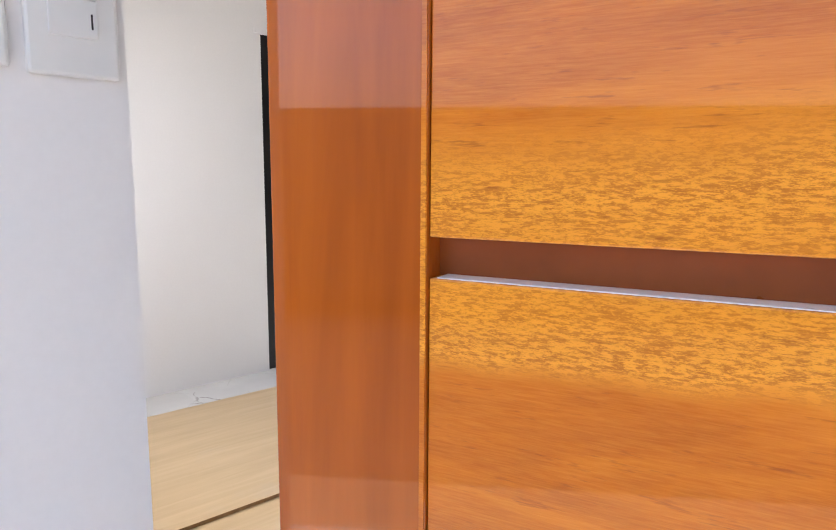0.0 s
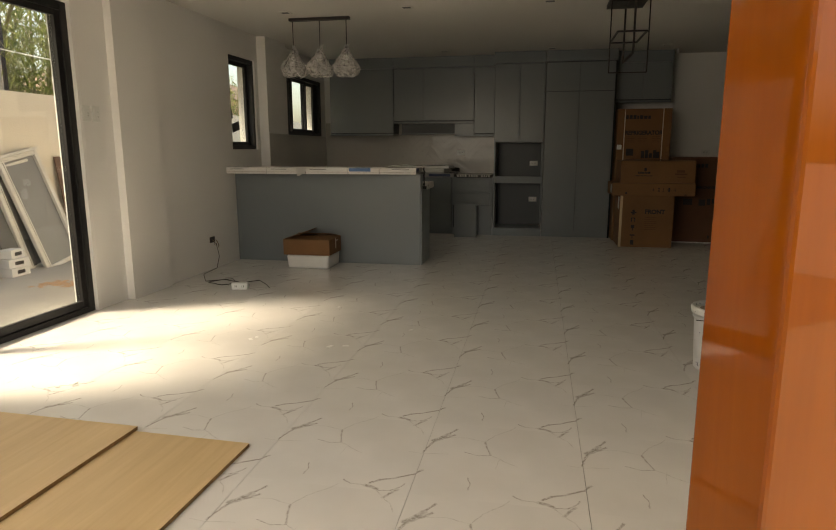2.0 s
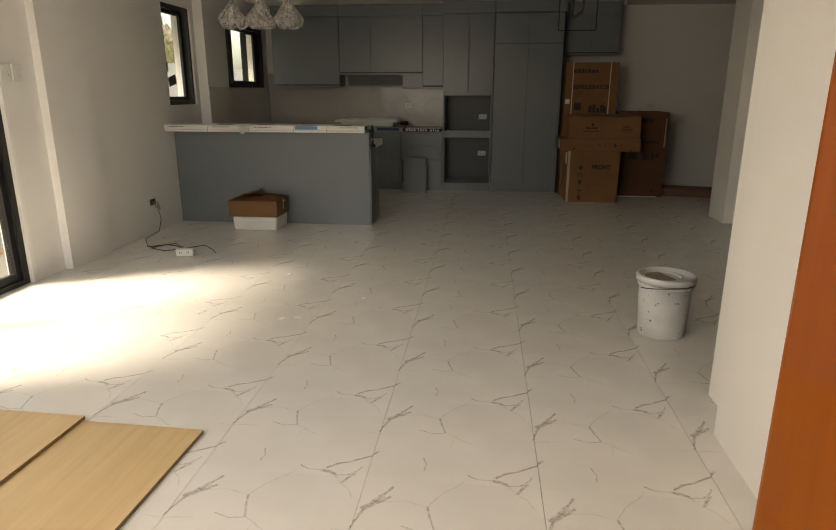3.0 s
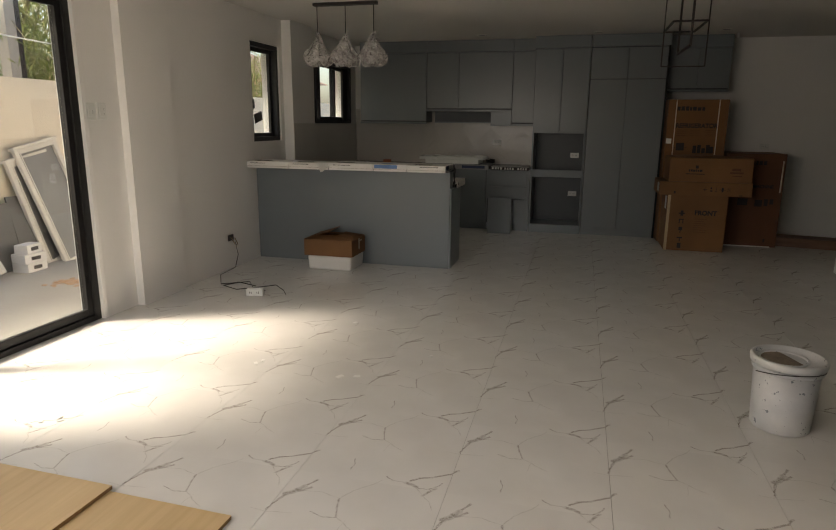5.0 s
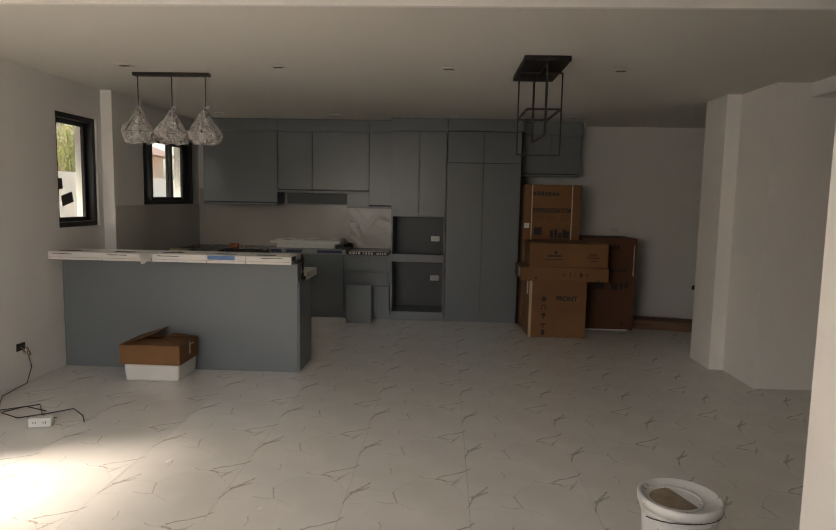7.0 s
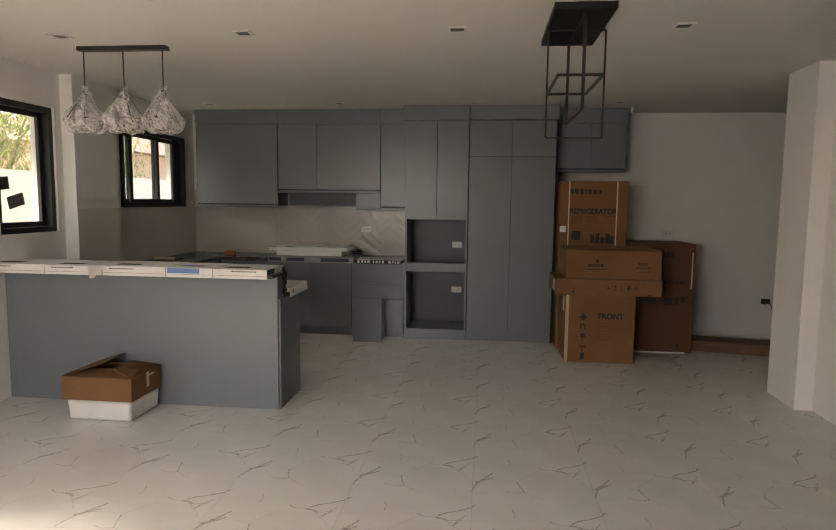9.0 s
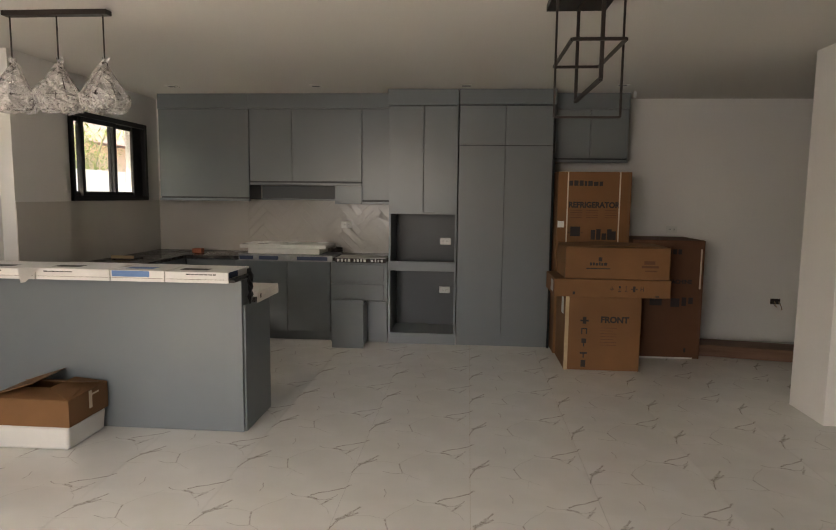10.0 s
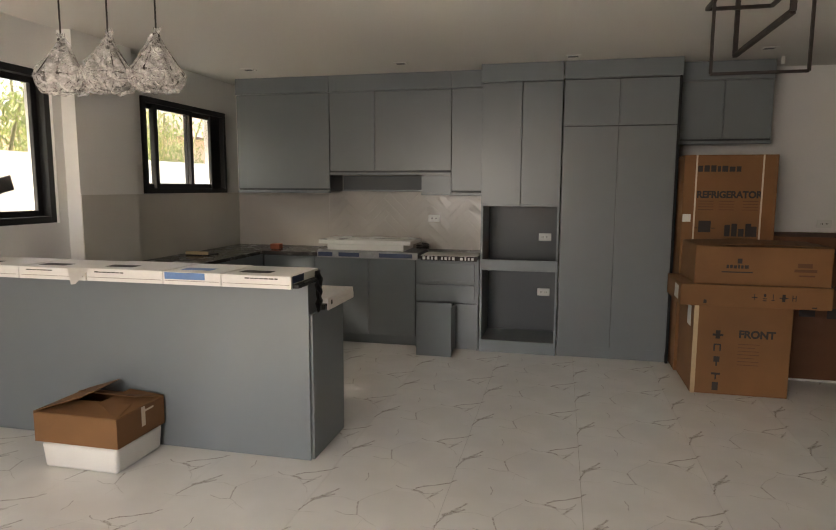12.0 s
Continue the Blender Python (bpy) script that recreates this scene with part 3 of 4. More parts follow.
def front_door():
    t = thing("front_door", (*DOOR_AT, 0.01), "glossy orange-brown varnished wooden front door, standing ajar", "door", DOOR_TURN)
    H, T = 2.12, 0.036
    W = 0.94
    s = 0.119
    bm = bmesh.new()
    box(bm, 0, s, 0.0, T, 0, H, 0.0015)
    part("stile", bm, STILE, t)
    boxpart("bead", (s - 0.0045, s - 0.0008, -0.0012, 0.002, 0, H), WOOD, t, "", 0.0005, world=False)
    bm = bmesh.new()
    box(bm, W - s, W, 0, T, 0, H, 0.003)
    part("stile", bm, STILE, t)
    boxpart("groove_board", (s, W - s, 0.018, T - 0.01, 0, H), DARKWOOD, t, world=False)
    z = GROOVE - 0.01
    levels = [0.0, z - 0.9, z - 0.45, z, z + 0.45, H]
    for a, b in zip(levels, levels[1:]):
        lo = a + (0.0125 if a > 0 else 0)
        hi = b - (0.0125 if b < H else 0)
        boxpart("panel", (s + 0.0008, W - s, 0.0012, 0.0175, lo, hi), WOOD, t, "", 0.001, world=False)
        if b < H:
            boxpart("groove_lip", (s + 0.006, W - s, 0.0013, 0.0175, hi + 0.0003, hi + 0.0009), FOAM, t, world=False)


front_door()


# ---- small fittings ----
def text_part(name, words, size, parent, at, rot=(90, 0, 0), stretch=1.0, material=None):
    cu = bpy.data.curves.new(name, "FONT")
    cu.body, cu.size, cu.extrude, cu.align_x, cu.offset = words, size, 0.0006, "LEFT", size * 0.045
    tmp = new(name, cu)
    bpy.context.view_layer.update()
    me = bpy.data.meshes.new_from_object(tmp)
    bpy.data.objects.remove(tmp)
    me.materials.clear()
    me.materials.append(material or INK)
    ob = new(name, me)
    ob.parent = parent
    ob.matrix_basis = pose(*at, *rot) @ Matrix.Diagonal((stretch, 1, 1, 1))
    return ob


def print_bars(name, parent, bars, y, material=INK):
    """Flat printed marks on a front face, each (x0, x1, z0, z1) in the thing's own metres."""
    bm = bmesh.new()
    for x0, x1, z0, z1 in bars:
        box(bm, x0, x1, y - 0.0012, y + 0.001, z0, z1)
    return part(name, bm, material, parent, kind="stuff" if len(bars) > 1 else "")


def word_bars(x0, z0, n, w, h, gap, seed=0):
    rnd = random.Random(seed)
    out, x = [], x0
    for k in range(n):
        ww = w * rnd.uniform(0.6, 1.2)
        out.append((x, x + ww, z0, z0 + h * rnd.uniform(0.75, 1.0)))
        x += ww + gap
    return out


def straps(parent, xs, y, z0, z1, w=0.012):
    for x in xs:
        boxpart("strap", (x - w / 2, x + w / 2, y - 0.0025, y + 0.001, z0, z1), STRAP, parent, world=False)


STRAP = mottled("pale_strap", (0.62, 0.52, 0.40), 0.5)
PAPER = mottled("printed_white_carton", (0.72, 0.69, 0.66), 0.6, 0.06, 4)
NEWS = mottled("printed_grey_carton", (0.30, 0.30, 0.31), 0.6, 0.3, 6)
BLUE = mottled("blue_print", (0.10, 0.20, 0.42), 0.5, 0.15, 8)
NAVY = mottled("navy_print", (0.02, 0.035, 0.09), 0.5, 0.15, 8)
TAPE = mottled("brown_tape", (0.50, 0.38, 0.24), 0.2)
BRICK = mottled("red_brick", (0.38, 0.12, 0.06), 0.9, 0.2, 10)

# prints on the cartons
h = 0.645
w, d = 0.32, 0.275
text_part("printed_word", "FRONT", 0.072, FRONTBOX, (-0.02, -d - 0.0008, 0.425), material=INK)
print_bars("printed_lines", FRONTBOX, [(-0.02, 0.12 - 0.03 * (k % 3 == 1), 0.375 - 0.025 * k, 0.379 - 0.025 * k) for k in range(7)], -d, CARD2)
print_bars("handling_marks", FRONTBOX, [(-0.19, -0.12, 0.43, 0.445), (-0.17, -0.14, 0.41, 0.47), (-0.18, -0.17, 0.32, 0.37), (-0.14, -0.13, 0.32, 0.37), (-0.18, -0.13, 0.362, 0.372), (-0.175, -0.135, 0.24, 0.28), (-0.16, -0.15, 0.21, 0.24), (-0.185, -0.125, 0.145, 0.16), (-0.16, -0.15, 0.11, 0.145), (-0.175, -0.135, 0.03, 0.09)], -d)
boxpart("edge_tape", (-w - 0.0015, -w + 0.03, -d - 0.0015, -d + 0.0, 0.0, h), TAPE, FRONTBOX, world=False)
boxpart("paper_label", (-w - 0.0015, -w + 0.001, -0.17, -0.05, 0.47, 0.62), WHITE, FRONTBOX, world=False)
print_bars("printed_marks", MIDBOX, [(-0.02, 0.015, 0.07, 0.076), (-0.005, 0.0, 0.055, 0.095), (0.05, 0.075, 0.05, 0.056), (0.05, 0.075, 0.064, 0.07), (0.055, 0.07, 0.08, 0.1), (0.105, 0.125, 0.055, 0.06), (0.113, 0.117, 0.055, 0.1), (0.155, 0.21, 0.072, 0.078), (0.172, 0.192, 0.05, 0.1), (0.235, 0.24, 0.055, 0.095), (0.255, 0.26, 0.055, 0.095), (0.235, 0.26, 0.074, 0.078), (-0.33, -0.31, 0.02, 0.045), (0.36, 0.39, 0.01, 0.02)], -0.28)
boxpart("paper_label", (-0.485 - 0.0015, -0.484, -0.2, -0.06, 0.03, 0.13), WHITE, MIDBOX, world=False)
print_bars("printed_mark", TOPBOX, word_bars(-0.23, 0.115, 6, 0.022, 0.028, 0.006, 3) + [(-0.16, -0.13, 0.15, 0.185), (-0.26, -0.06, 0.085, 0.093)], -0.255)
print_bars("faint_print", TOPBOX, [(0.2, 0.34, 0.10, 0.12), (0.22, 0.31, 0.13, 0.16), (0.23, 0.33, 0.07, 0.08)], -0.255, CARD2)
for x0, x1, z0, z1, up in ((-0.43, 0.0, 0.268, 0.272, 0.02), (0.0, 0.43, 0.27, 0.274, 0.012)):
    bm = bmesh.new()
    vs = box(bm, x0, x1, -0.25, 0.25, z0, z1)
    for v in vs:
        v.co.z += up * (1 if abs(v.co.x) < 0.01 else 0)
    part("lid_flap", bm, CARD, TOPBOX)
d = 0.35
text_part("printed_word", "REFRIGERATOR", 0.072, FRIDGE, (-0.235, -d - 0.0008, 1.40), stretch=0.93)
print_bars("brand_shape", FRIDGE, word_bars(-0.235, 1.60, 7, 0.036, 0.05, 0.01, 5), -d)
print_bars("printed_lines", FRIDGE, [(x, x + 0.11, 1.37 - 0.022 * k, 1.375 - 0.022 * k) for x in (-0.22, -0.07, 0.1) for k in range(4)], -d, CARD2)
print_bars("drawing", FRIDGE, [(-0.21, -0.12, 1.13, 1.22), (-0.235, -0.215, 1.16, 1.165), (-0.115, -0.09, 1.16, 1.165)] + [(x, x + 0.04, 1.1, 1.1 + z) for x, z in ((-0.02, 0.09), (0.03, 0.1), (0.08, 0.06), (0.13, 0.1), (0.17, 0.08))], -d)
straps(FRIDGE, (-0.245, 0.23), -d, 0.0, 1.73)
boxpart("paper_label", (-0.33, -0.27, -d - 0.0015, -d + 0.001, 1.21, 1.27), WHITE, FRIDGE, world=False)
d = 0.30
text_part("printed_word", "MACHINE", 0.05, WASHER, (0.0, -d - 0.0008, 0.71))
print_bars("brand_shape", WASHER, word_bars(-0.1, 0.98, 5, 0.04, 0.05, 0.012, 6), -d)
print_bars("drawing", WASHER, [(-0.15, -0.04, 0.5, 0.58), (0.04, 0.12, 0.49, 0.57), (0.14, 0.18, 0.5, 0.58), (0.2, 0.24, 0.52, 0.58), (0.18, 0.2, 0.06, 0.1)], -d)
straps(WASHER, (0.295,), -d, 0.66, 1.03, 0.014)
boxpart("foam_base", (-0.3, 0.26, -0.31, 0.31, 0.0, 0.012), WHITE, WASHER, world=False)

t = thing("lumber_plank", (4.0, 9.1, 0), "brown timber plank lying on the floor by the wall", "plank", -11)
boxpart("board", (-0.5, 1.3, -0.045, 0.25, 0, 0.11), LUMBER, t, "", 0.004, world=False)


def socket(at, turn, label, w=0.115, h=0.07, name="wall_socket", holes=2):
    """A cover plate on a wall; it faces the way of -y when turn is 0."""
    t = thing(name, at, label, "wall socket", turn)
    boxpart("cover_plate", (-w / 2, w / 2, -0.012, 0, -h / 2, h / 2), WHITE, t, "", 0.003, world=False)
    for k in range(holes):
        x = (k - (holes - 1) / 2) * w * 0.36
        boxpart("insert", (x - w * 0.14, x + w * 0.14, -0.0145, -0.011, -h * 0.3, h * 0.3), WHITE, t, "", 0.001, world=False)
        bm = bmesh.new()
        for dx in (-0.006, 0.006):
            box(bm, x + dx - 0.0015, x + dx + 0.0015, -0.0152, -0.0140, -0.008, 0.008)
        part("slots", bm, INK, t, kind="stuff")
    return t


socket((1.134, KB - 0.1, 1.011), 0, "white double socket inside the upper appliance niche")
socket((1.134, KB - 0.1, 0.487), 0, "white double socket inside the lower appliance niche")
socket((0.05, KB - 0.012, 1.168), 0, "white double socket on the tiled splashback")
socket((3.505, KB, 1.17), 0, "white socket plate on the wall above the washer carton")


def switch_plate(at, turn, label, w=0.072, h=0.118, keys=1):
    t = thing("light_switch", at, label, "light switch", turn)
    boxpart("cover_plate", (-w / 2, w / 2, -0.011, 0, -h / 2, h / 2), WHITE, t, "", 0.004, world=False)
    kw, kh = w * 0.26, h * (0.62 if h < 0.15 else 0.5) / keys
    for k in range(keys):
        z = (k - (keys - 1) / 2) * kh
        p = boxpart("rocker", (-kw, kw, -0.014, -0.010, z - kh / 2 + 0.0006, z + kh / 2 - 0.0006), WHITE, t, "", 0.001, world=False)
        boxpart("mark", (kw * 0.72, kw * 0.8, -0.0145, -0.0138, z - kh * 0.25, z + kh * 0.15), INK, p, world=False)
    return t


switch_plate((LW - 0.03, 4.555, 1.483), 90, "white single light switch beside the sliding door", w=0.086)
switch_plate((LW - 0.03, 4.663, 1.485), 90, "white double light switch beside the sliding door", w=0.086, keys=2)
switch_plate((0.850, 0.450, 1.530), 90, "white light switch plate with three rockers at the front door", w=0.095, h=0.168, keys=3)
switch_plate((0.850, 0.560, 1.526), 90, "white light switch plate with two rockers at the front door", w=0.095, h=0.168, keys=2)


def loose_wire(name, pts, r, material, label, category="cable"):
    bm = bmesh.new()
    tube(bm, pts, r)
    return tagged(part(name, bm, material), label, category)


def junction(at, turn, label, ground=False):
    t = thing("junction_box", at, label, "junction box", turn)
    boxpart("open_box", (-0.05, 0.05, -0.006, 0.0, -0.03, 0.03), IRON, t, "", 0.003, world=False)
    rnd = random.Random(4)
    for k in range(4):
        bm = bmesh.new()
        x = -0.03 + 0.02 * k
        tube(bm, [(x, -0.005, 0), (x + rnd.uniform(-0.01, 0.03), -0.03, -0.01), (x + rnd.uniform(0.0, 0.05), -0.045, -0.03 - 0.015 * k), (x + rnd.uniform(0.0, 0.06), -0.03, -0.05 - 0.015 * k)], 0.003)
        part("wire", bm, TAPE if k % 2 else IRON, t)
    return t


junction((LW, 6.207, 0.305), 90, "open wall box with loose wires low on the plastered wall")
junction((4.605, KB, 0.43), 0, "open wall box with bent wires on the far wall")
loose_wire("cable", [(LW + 0.015, 6.26, 0.26), (LW + 0.02, 6.3, 0.12), (LW + 0.03, 6.22, 0.006), (LW + 0.06, 5.9, 0.005), (LW + 0.25, 5.6, 0.005), (LW + 0.45, 5.75, 0.005), (LW + 0.6, 5.55, 0.005), (-1.32, 5.46, 0.02)], 0.0035, IRON, "thin dark cable trailing from the wall box to the socket box")
loose_wire("cable", [(-1.5, 5.62, 0.006), (-1.7, 5.7, 0.006), (-1.78, 5.56, 0.006), (-1.6, 5.47, 0.006), (-1.42, 5.55, 0.02), (-1.3, 5.62, 0.03), (-1.2, 5.56, 0.006), (-1.12, 5.44, 0.006)], 0.004, IRON, "dark coiled cable lying on the tiled floor")


def socket_box():
    t = thing("extension_socket", (-1.36, 5.36, 0), "white extension socket box lying on the tiled floor", "extension socket", 14)
    boxpart("body", (-0.07, 0.07, -0.03, 0.03, 0.002, 0.062), WHITE, t, "", 0.006, world=False)
    for x in (-0.03, 0.03):
        boxpart("outlet", (x - 0.02, x + 0.02, -0.033, -0.029, 0.015, 0.05), WHITE, t, "", 0.002, world=False)
        bm = bmesh.new()
        for dx in (-0.007, 0.007):
            box(bm, x + dx - 0.002, x + dx + 0.002, -0.034, -0.0325, 0.025, 0.042)
        part("slots", bm, INK, t, kind="stuff")


socket_box()


def foam_carton():
    t = thing("foam_tray", (-1.12, 6.57, 0), "white foam tray standing on the floor by the island", "foam tray")
    bm = bmesh.new()
    vs = box(bm, -0.215, 0.225, -0.18, 0.18, 0, 0.14)
    for v in vs[4:]:
        v.co.x *= 1.05
        v.co.y *= 1.04
    bmesh.ops.bevel(bm, geom=bm.edges[:], offset=0.02, segments=3, profile=0.5, affect="EDGES")
    part("tray", bm, FOAM, t)
    t = thing("open_carton", (-1.12, 6.57, 0.142), "open brown cardboard carton with raised flaps on the foam tray", "cardboard box")
    x0, x1, y0, y1, hh, k = -0.255, 0.245, -0.19, 0.195, 0.155, 0.005
    for nm, dims in (("side", (x0, x1, y0, y0 + k, 0, hh)), ("side", (x0, x1, y1 - k, y1, 0, hh)), ("side", (x0, x0 + k, y0 + k, y1 - k, 0, hh)), ("side", (x1 - k, x1, y0 + k, y1 - k, 0, hh)), ("base", (x0 + k, x1 - k, y0 + k, y1 - k, 0, k))):
        boxpart(nm, dims, CARD, t, "", 0.001, world=False)
    flaps = [((x0, y0), (x1, y0), (x1 - 0.04, y0 + 0.17), (x0 + 0.06, y0 + 0.16), 0.002, 0.02),
             ((x0, y1), (x0, y0), (x0 + 0.26, y0 + 0.05), (x0 + 0.24, y1 - 0.02), 0.004, 0.085),
             ((x1, y0), (x1, y1), (x1 - 0.2, y1 - 0.02), (x1 - 0.2, y0 + 0.12), 0.003, 0.03),
             ((x1, y1), (x0, y1), (x0 + 0.08, y1 - 0.16), (x1 - 0.05, y1 - 0.17), 0.001, 0.045)]
    for a, b, c, e, lo, up in flaps:
        bm = bmesh.new()
        q = [(*a, hh + lo), (*b, hh + lo), (*c, hh + up), (*e, hh + up)]
        bot = [bm.verts.new(p) for p in q]
        top = [bm.verts.new((p[0], p[1], p[2] + 0.004)) for p in q]
        bm.faces.new(bot[::-1])
        bm.faces.new(top)
        for i in range(4):
            bm.faces.new((bot[i], bot[(i + 1) % 4], top[(i + 1) % 4], top[i]))
        bmesh.ops.recalc_face_normals(bm, faces=bm.faces)
        part("flap", bm, CARD, t)
    bm = bmesh.new()
    box(bm, x1 - 0.001, x1 + 0.0015, 0.0, 0.03, 0.05, hh)
    box(bm, x1 - 0.001, x1 + 0.0015, 0.03, 0.1, 0.125, 0.135)
    part("torn_tape", bm, STRAP, t)


foam_carton()


def bucket():
    t = thing("paint_bucket", (2.235, 3.98, 0), "paint-spattered white plastic bucket with a loose lid on the floor", "bucket", 20)
    bm = bmesh.new()
    lathe(bm, [(0.125, 0.0), (0.13, 0.006), (0.146, 0.315)], 40)
    part("body", bm, BUCKET, t)
    bm = bmesh.new()
    lathe(bm, [(0.146, 0.296), (0.153, 0.298), (0.153, 0.312), (0.147, 0.313)], 40, False)
    part("band", bm, BUCKET, t)
    bm = bmesh.new()
    lathe(bm, [(0.150, 0.322), (0.162, 0.324), (0.165, 0.35), (0.160, 0.36), (0.150, 0.36), (0.146, 0.345), (0.05, 0.343), (0.0001, 0.343)], 40, False)
    part("lid", bm, BUCKET, t)
    bm = bmesh.new()
    lathe(bm, [(0.105, 0.3435), (0.108, 0.351), (0.103, 0.352), (0.098, 0.3442)], 32, False)
    for v in bm.verts:
        v.co.x -= 0.025
    part("spout_ring", bm, BUCKET, t)
    bm = bmesh.new()
    bmesh.ops.create_circle(bm, cap_ends=True, segments=28, radius=0.097)
    bmesh.ops.delete(bm, geom=[v for v in bm.verts if v.co.x > 0.06], context="VERTS")
    bmesh.ops.contextual_create(bm, geom=bm.verts[:])
    bmesh.ops.translate(bm, verts=bm.verts, vec=(-0.025, 0, 0.3445))
    part("dried_paint", bm, DRIED, t, "brown dried paint patch")
    bm = bmesh.new()
    tube(bm, [(0.158 * math.cos(a), 0.158 * math.sin(a), 0.31 - 0.03 * math.sin(a) - 0.02) for a in [math.pi + k * math.pi / 14 for k in range(15)]], 0.0025)
    part("wire_handle", bm, IRON, t)


def bucket_plastic():
    m = Mat("spattered_white_plastic", (0.62, 0.63, 0.64), 0.4)
    base = m.ramp(m.noise(5, detail=5), [(0.35, (0.52, 0.53, 0.54)), (0.65, (0.68, 0.68, 0.67))])
    spots = m.ramp(m.noise(42, detail=3), [(0.66, 0.0), (0.685, 1.0)])
    c = m.mix(m.math("MULTIPLY", spots, 0.85), base, (0.10, 0.12, 0.15))
    return m.color(c).bump(m.noise(25, detail=5), 0.15, 0.002).m


BUCKET = bucket_plastic()
DRIED = mottled("dried_brown_paint", (0.25, 0.20, 0.15), 0.9, 0.3, 12)
bucket()

for name, (x0, x1, y0, y1, z0, z1), lab in (("plywood_sheet", (-0.80, 0.03, 0.78, 2.625, 0.002, 0.018), "pale plywood sheet lying flat on the tiles"), ("plywood_sheet", (-1.70, -0.505, 0.75, 2.655, 0.020, 0.036), "pale plywood sheet lying over another sheet")):
    t = thing(name, ((x0 + x1) / 2, (y0 + y1) / 2, z0), lab, "plywood sheet", -1.5)
    a, b, c = (x1 - x0) / 2, (y1 - y0) / 2, z1 - z0
    boxpart("core", (-a, a, -b, b, 0, c - 0.0015), PLYEDGE, t, world=False)
    boxpart("face_veneer", (-a, a, -b, b, c - 0.0015, c), PLY, t, world=False)


# ---- island and counter clutter ----
segs = [(-0.39, -0.01, 0), (-0.725, -0.395, 1), (-1.19, -0.73, 2), (-1.62, -1.195, 3), (-2.09, -1.625, 4)]
for x0, x1, k in segs:
    t = thing("flattened_carton", ((x0 + x1) / 2, 6.77, 0.987), "printed white tile carton laid along the bar top" if k != 1 else "printed white and blue tile carton laid along the bar top", "carton cover", group="cartons on the bar top")
    bm = bmesh.new()
    j = 0.002 * ((k * 7) % 3 - 1)
    box(bm, x0, x1, 6.598 + j, 6.95, 0.988, 1.032 + j, 0.003)
    box(bm, x0 + 0.002, x1 - 0.002, 6.598 + j, 6.616, 0.966, 0.988, 0.001)
    part("cover", bm, PAPER, t, "", True)
    y = 6.598 + j
    bm = bmesh.new()
    for bx in word_bars(x0 + 0.05 + 0.08 * (k == 0), 1.012, 7, 0.022, 0.007, 0.005, k):
        box(bm, bx[0], min(bx[1], x1 - 0.01), y - 0.001, y + 0.001, bx[2], bx[3])
    part("printed_line", bm, INK, t, "", True, kind="stuff")
    boxpart("fold_line", (x0 + 0.01, x1 - 0.01, y - 0.0008, y + 0.001, 0.9855, 0.987), CARD2, t)
    boxpart("top_print", (x0 + 0.05, x0 + 0.22, 6.68, 6.76, 1.0325 + j, 1.0335 + j), INK if k != 1 else BLUE, t)
    if k == 1:
        boxpart("blue_print", (x0 + 0.01, x0 + 0.24, y - 0.0011, y + 0.001, 0.994, 1.029), BLUE, t)
    if k == 0:
        boxpart("navy_print", (x1 - 0.001, x1 + 0.0012, 6.61, 6.75, 0.992, 1.028), NAVY, t)
t = thing("torn_carton_flap", (-1.22, 6.6, 0.97), "torn white carton flap hanging over the bar edge", "carton scrap")
bm = bmesh.new()
vs = [bm.verts.new(p) for p in ((-1.30, 6.592, 1.034), (-1.16, 6.592, 1.034), (-1.24, 6.575, 0.95), (-1.27, 6.575, 0.945))]
bm.faces.new(vs)
r = bmesh.ops.solidify(bm, geom=bm.faces[:], thickness=0.004)
part("flap", bm, PAPER, t, "", True)
t = thing("carton_cover", (-0.2, 7.15, 0.832), "white carton laid over the end of the lower worktop", "carton cover")
boxpart("cover", (-0.6, 0.04, 6.955, 7.385, 0.833, 0.862), PAPER, t, "", 0.003)
boxpart("end_flap", (0.036, 0.042, 6.955, 7.385, 0.795, 0.833), PAPER, t, "", 0.001)
boxpart("printed_mark", (0.0415, 0.043, 7.0, 7.02, 0.82, 0.845), INK, t)
t = thing("black_wrap", (0.02, 6.87, 0.78), "crumpled black plastic wrap hanging on the end of the bar", "plastic wrap")
bm = bmesh.new()
rnd = random.Random(7)
rows = [[bm.verts.new((0.022 + rnd.uniform(-0.006, 0.012), 6.83 + 0.028 * i + rnd.uniform(-0.008, 0.008), 1.03 - 0.025 * k2)) for i in range(4)] for k2 in range(10)]
for a, b in zip(rows, rows[1:]):
    for i in range(3):
        bm.faces.new((a[i], a[i + 1], b[i + 1], b[i]))
bmesh.ops.solidify(bm, geom=bm.faces[:], thickness=0.003)
part("wrap", bm, BLACK, t, "", True)

t = thing("left_worktop", (-1.8, 8.3, 0.83), "dark granite worktop under the kitchen windows", "worktop")
boxpart("slab", (LW + 0.003, -1.5, 7.365, 9.215, 0.832, 0.862), STONE, t, "", 0.004)
t = thing("base_cabinet", (-1.8, 8.3, 0), "grey lacquered base cabinet under the kitchen windows", "cabinet")
boxpart("body", (LW + 0.003, -1.52, 7.28, 9.26, 0.0, 0.83), GREY, t, "", 0.002)

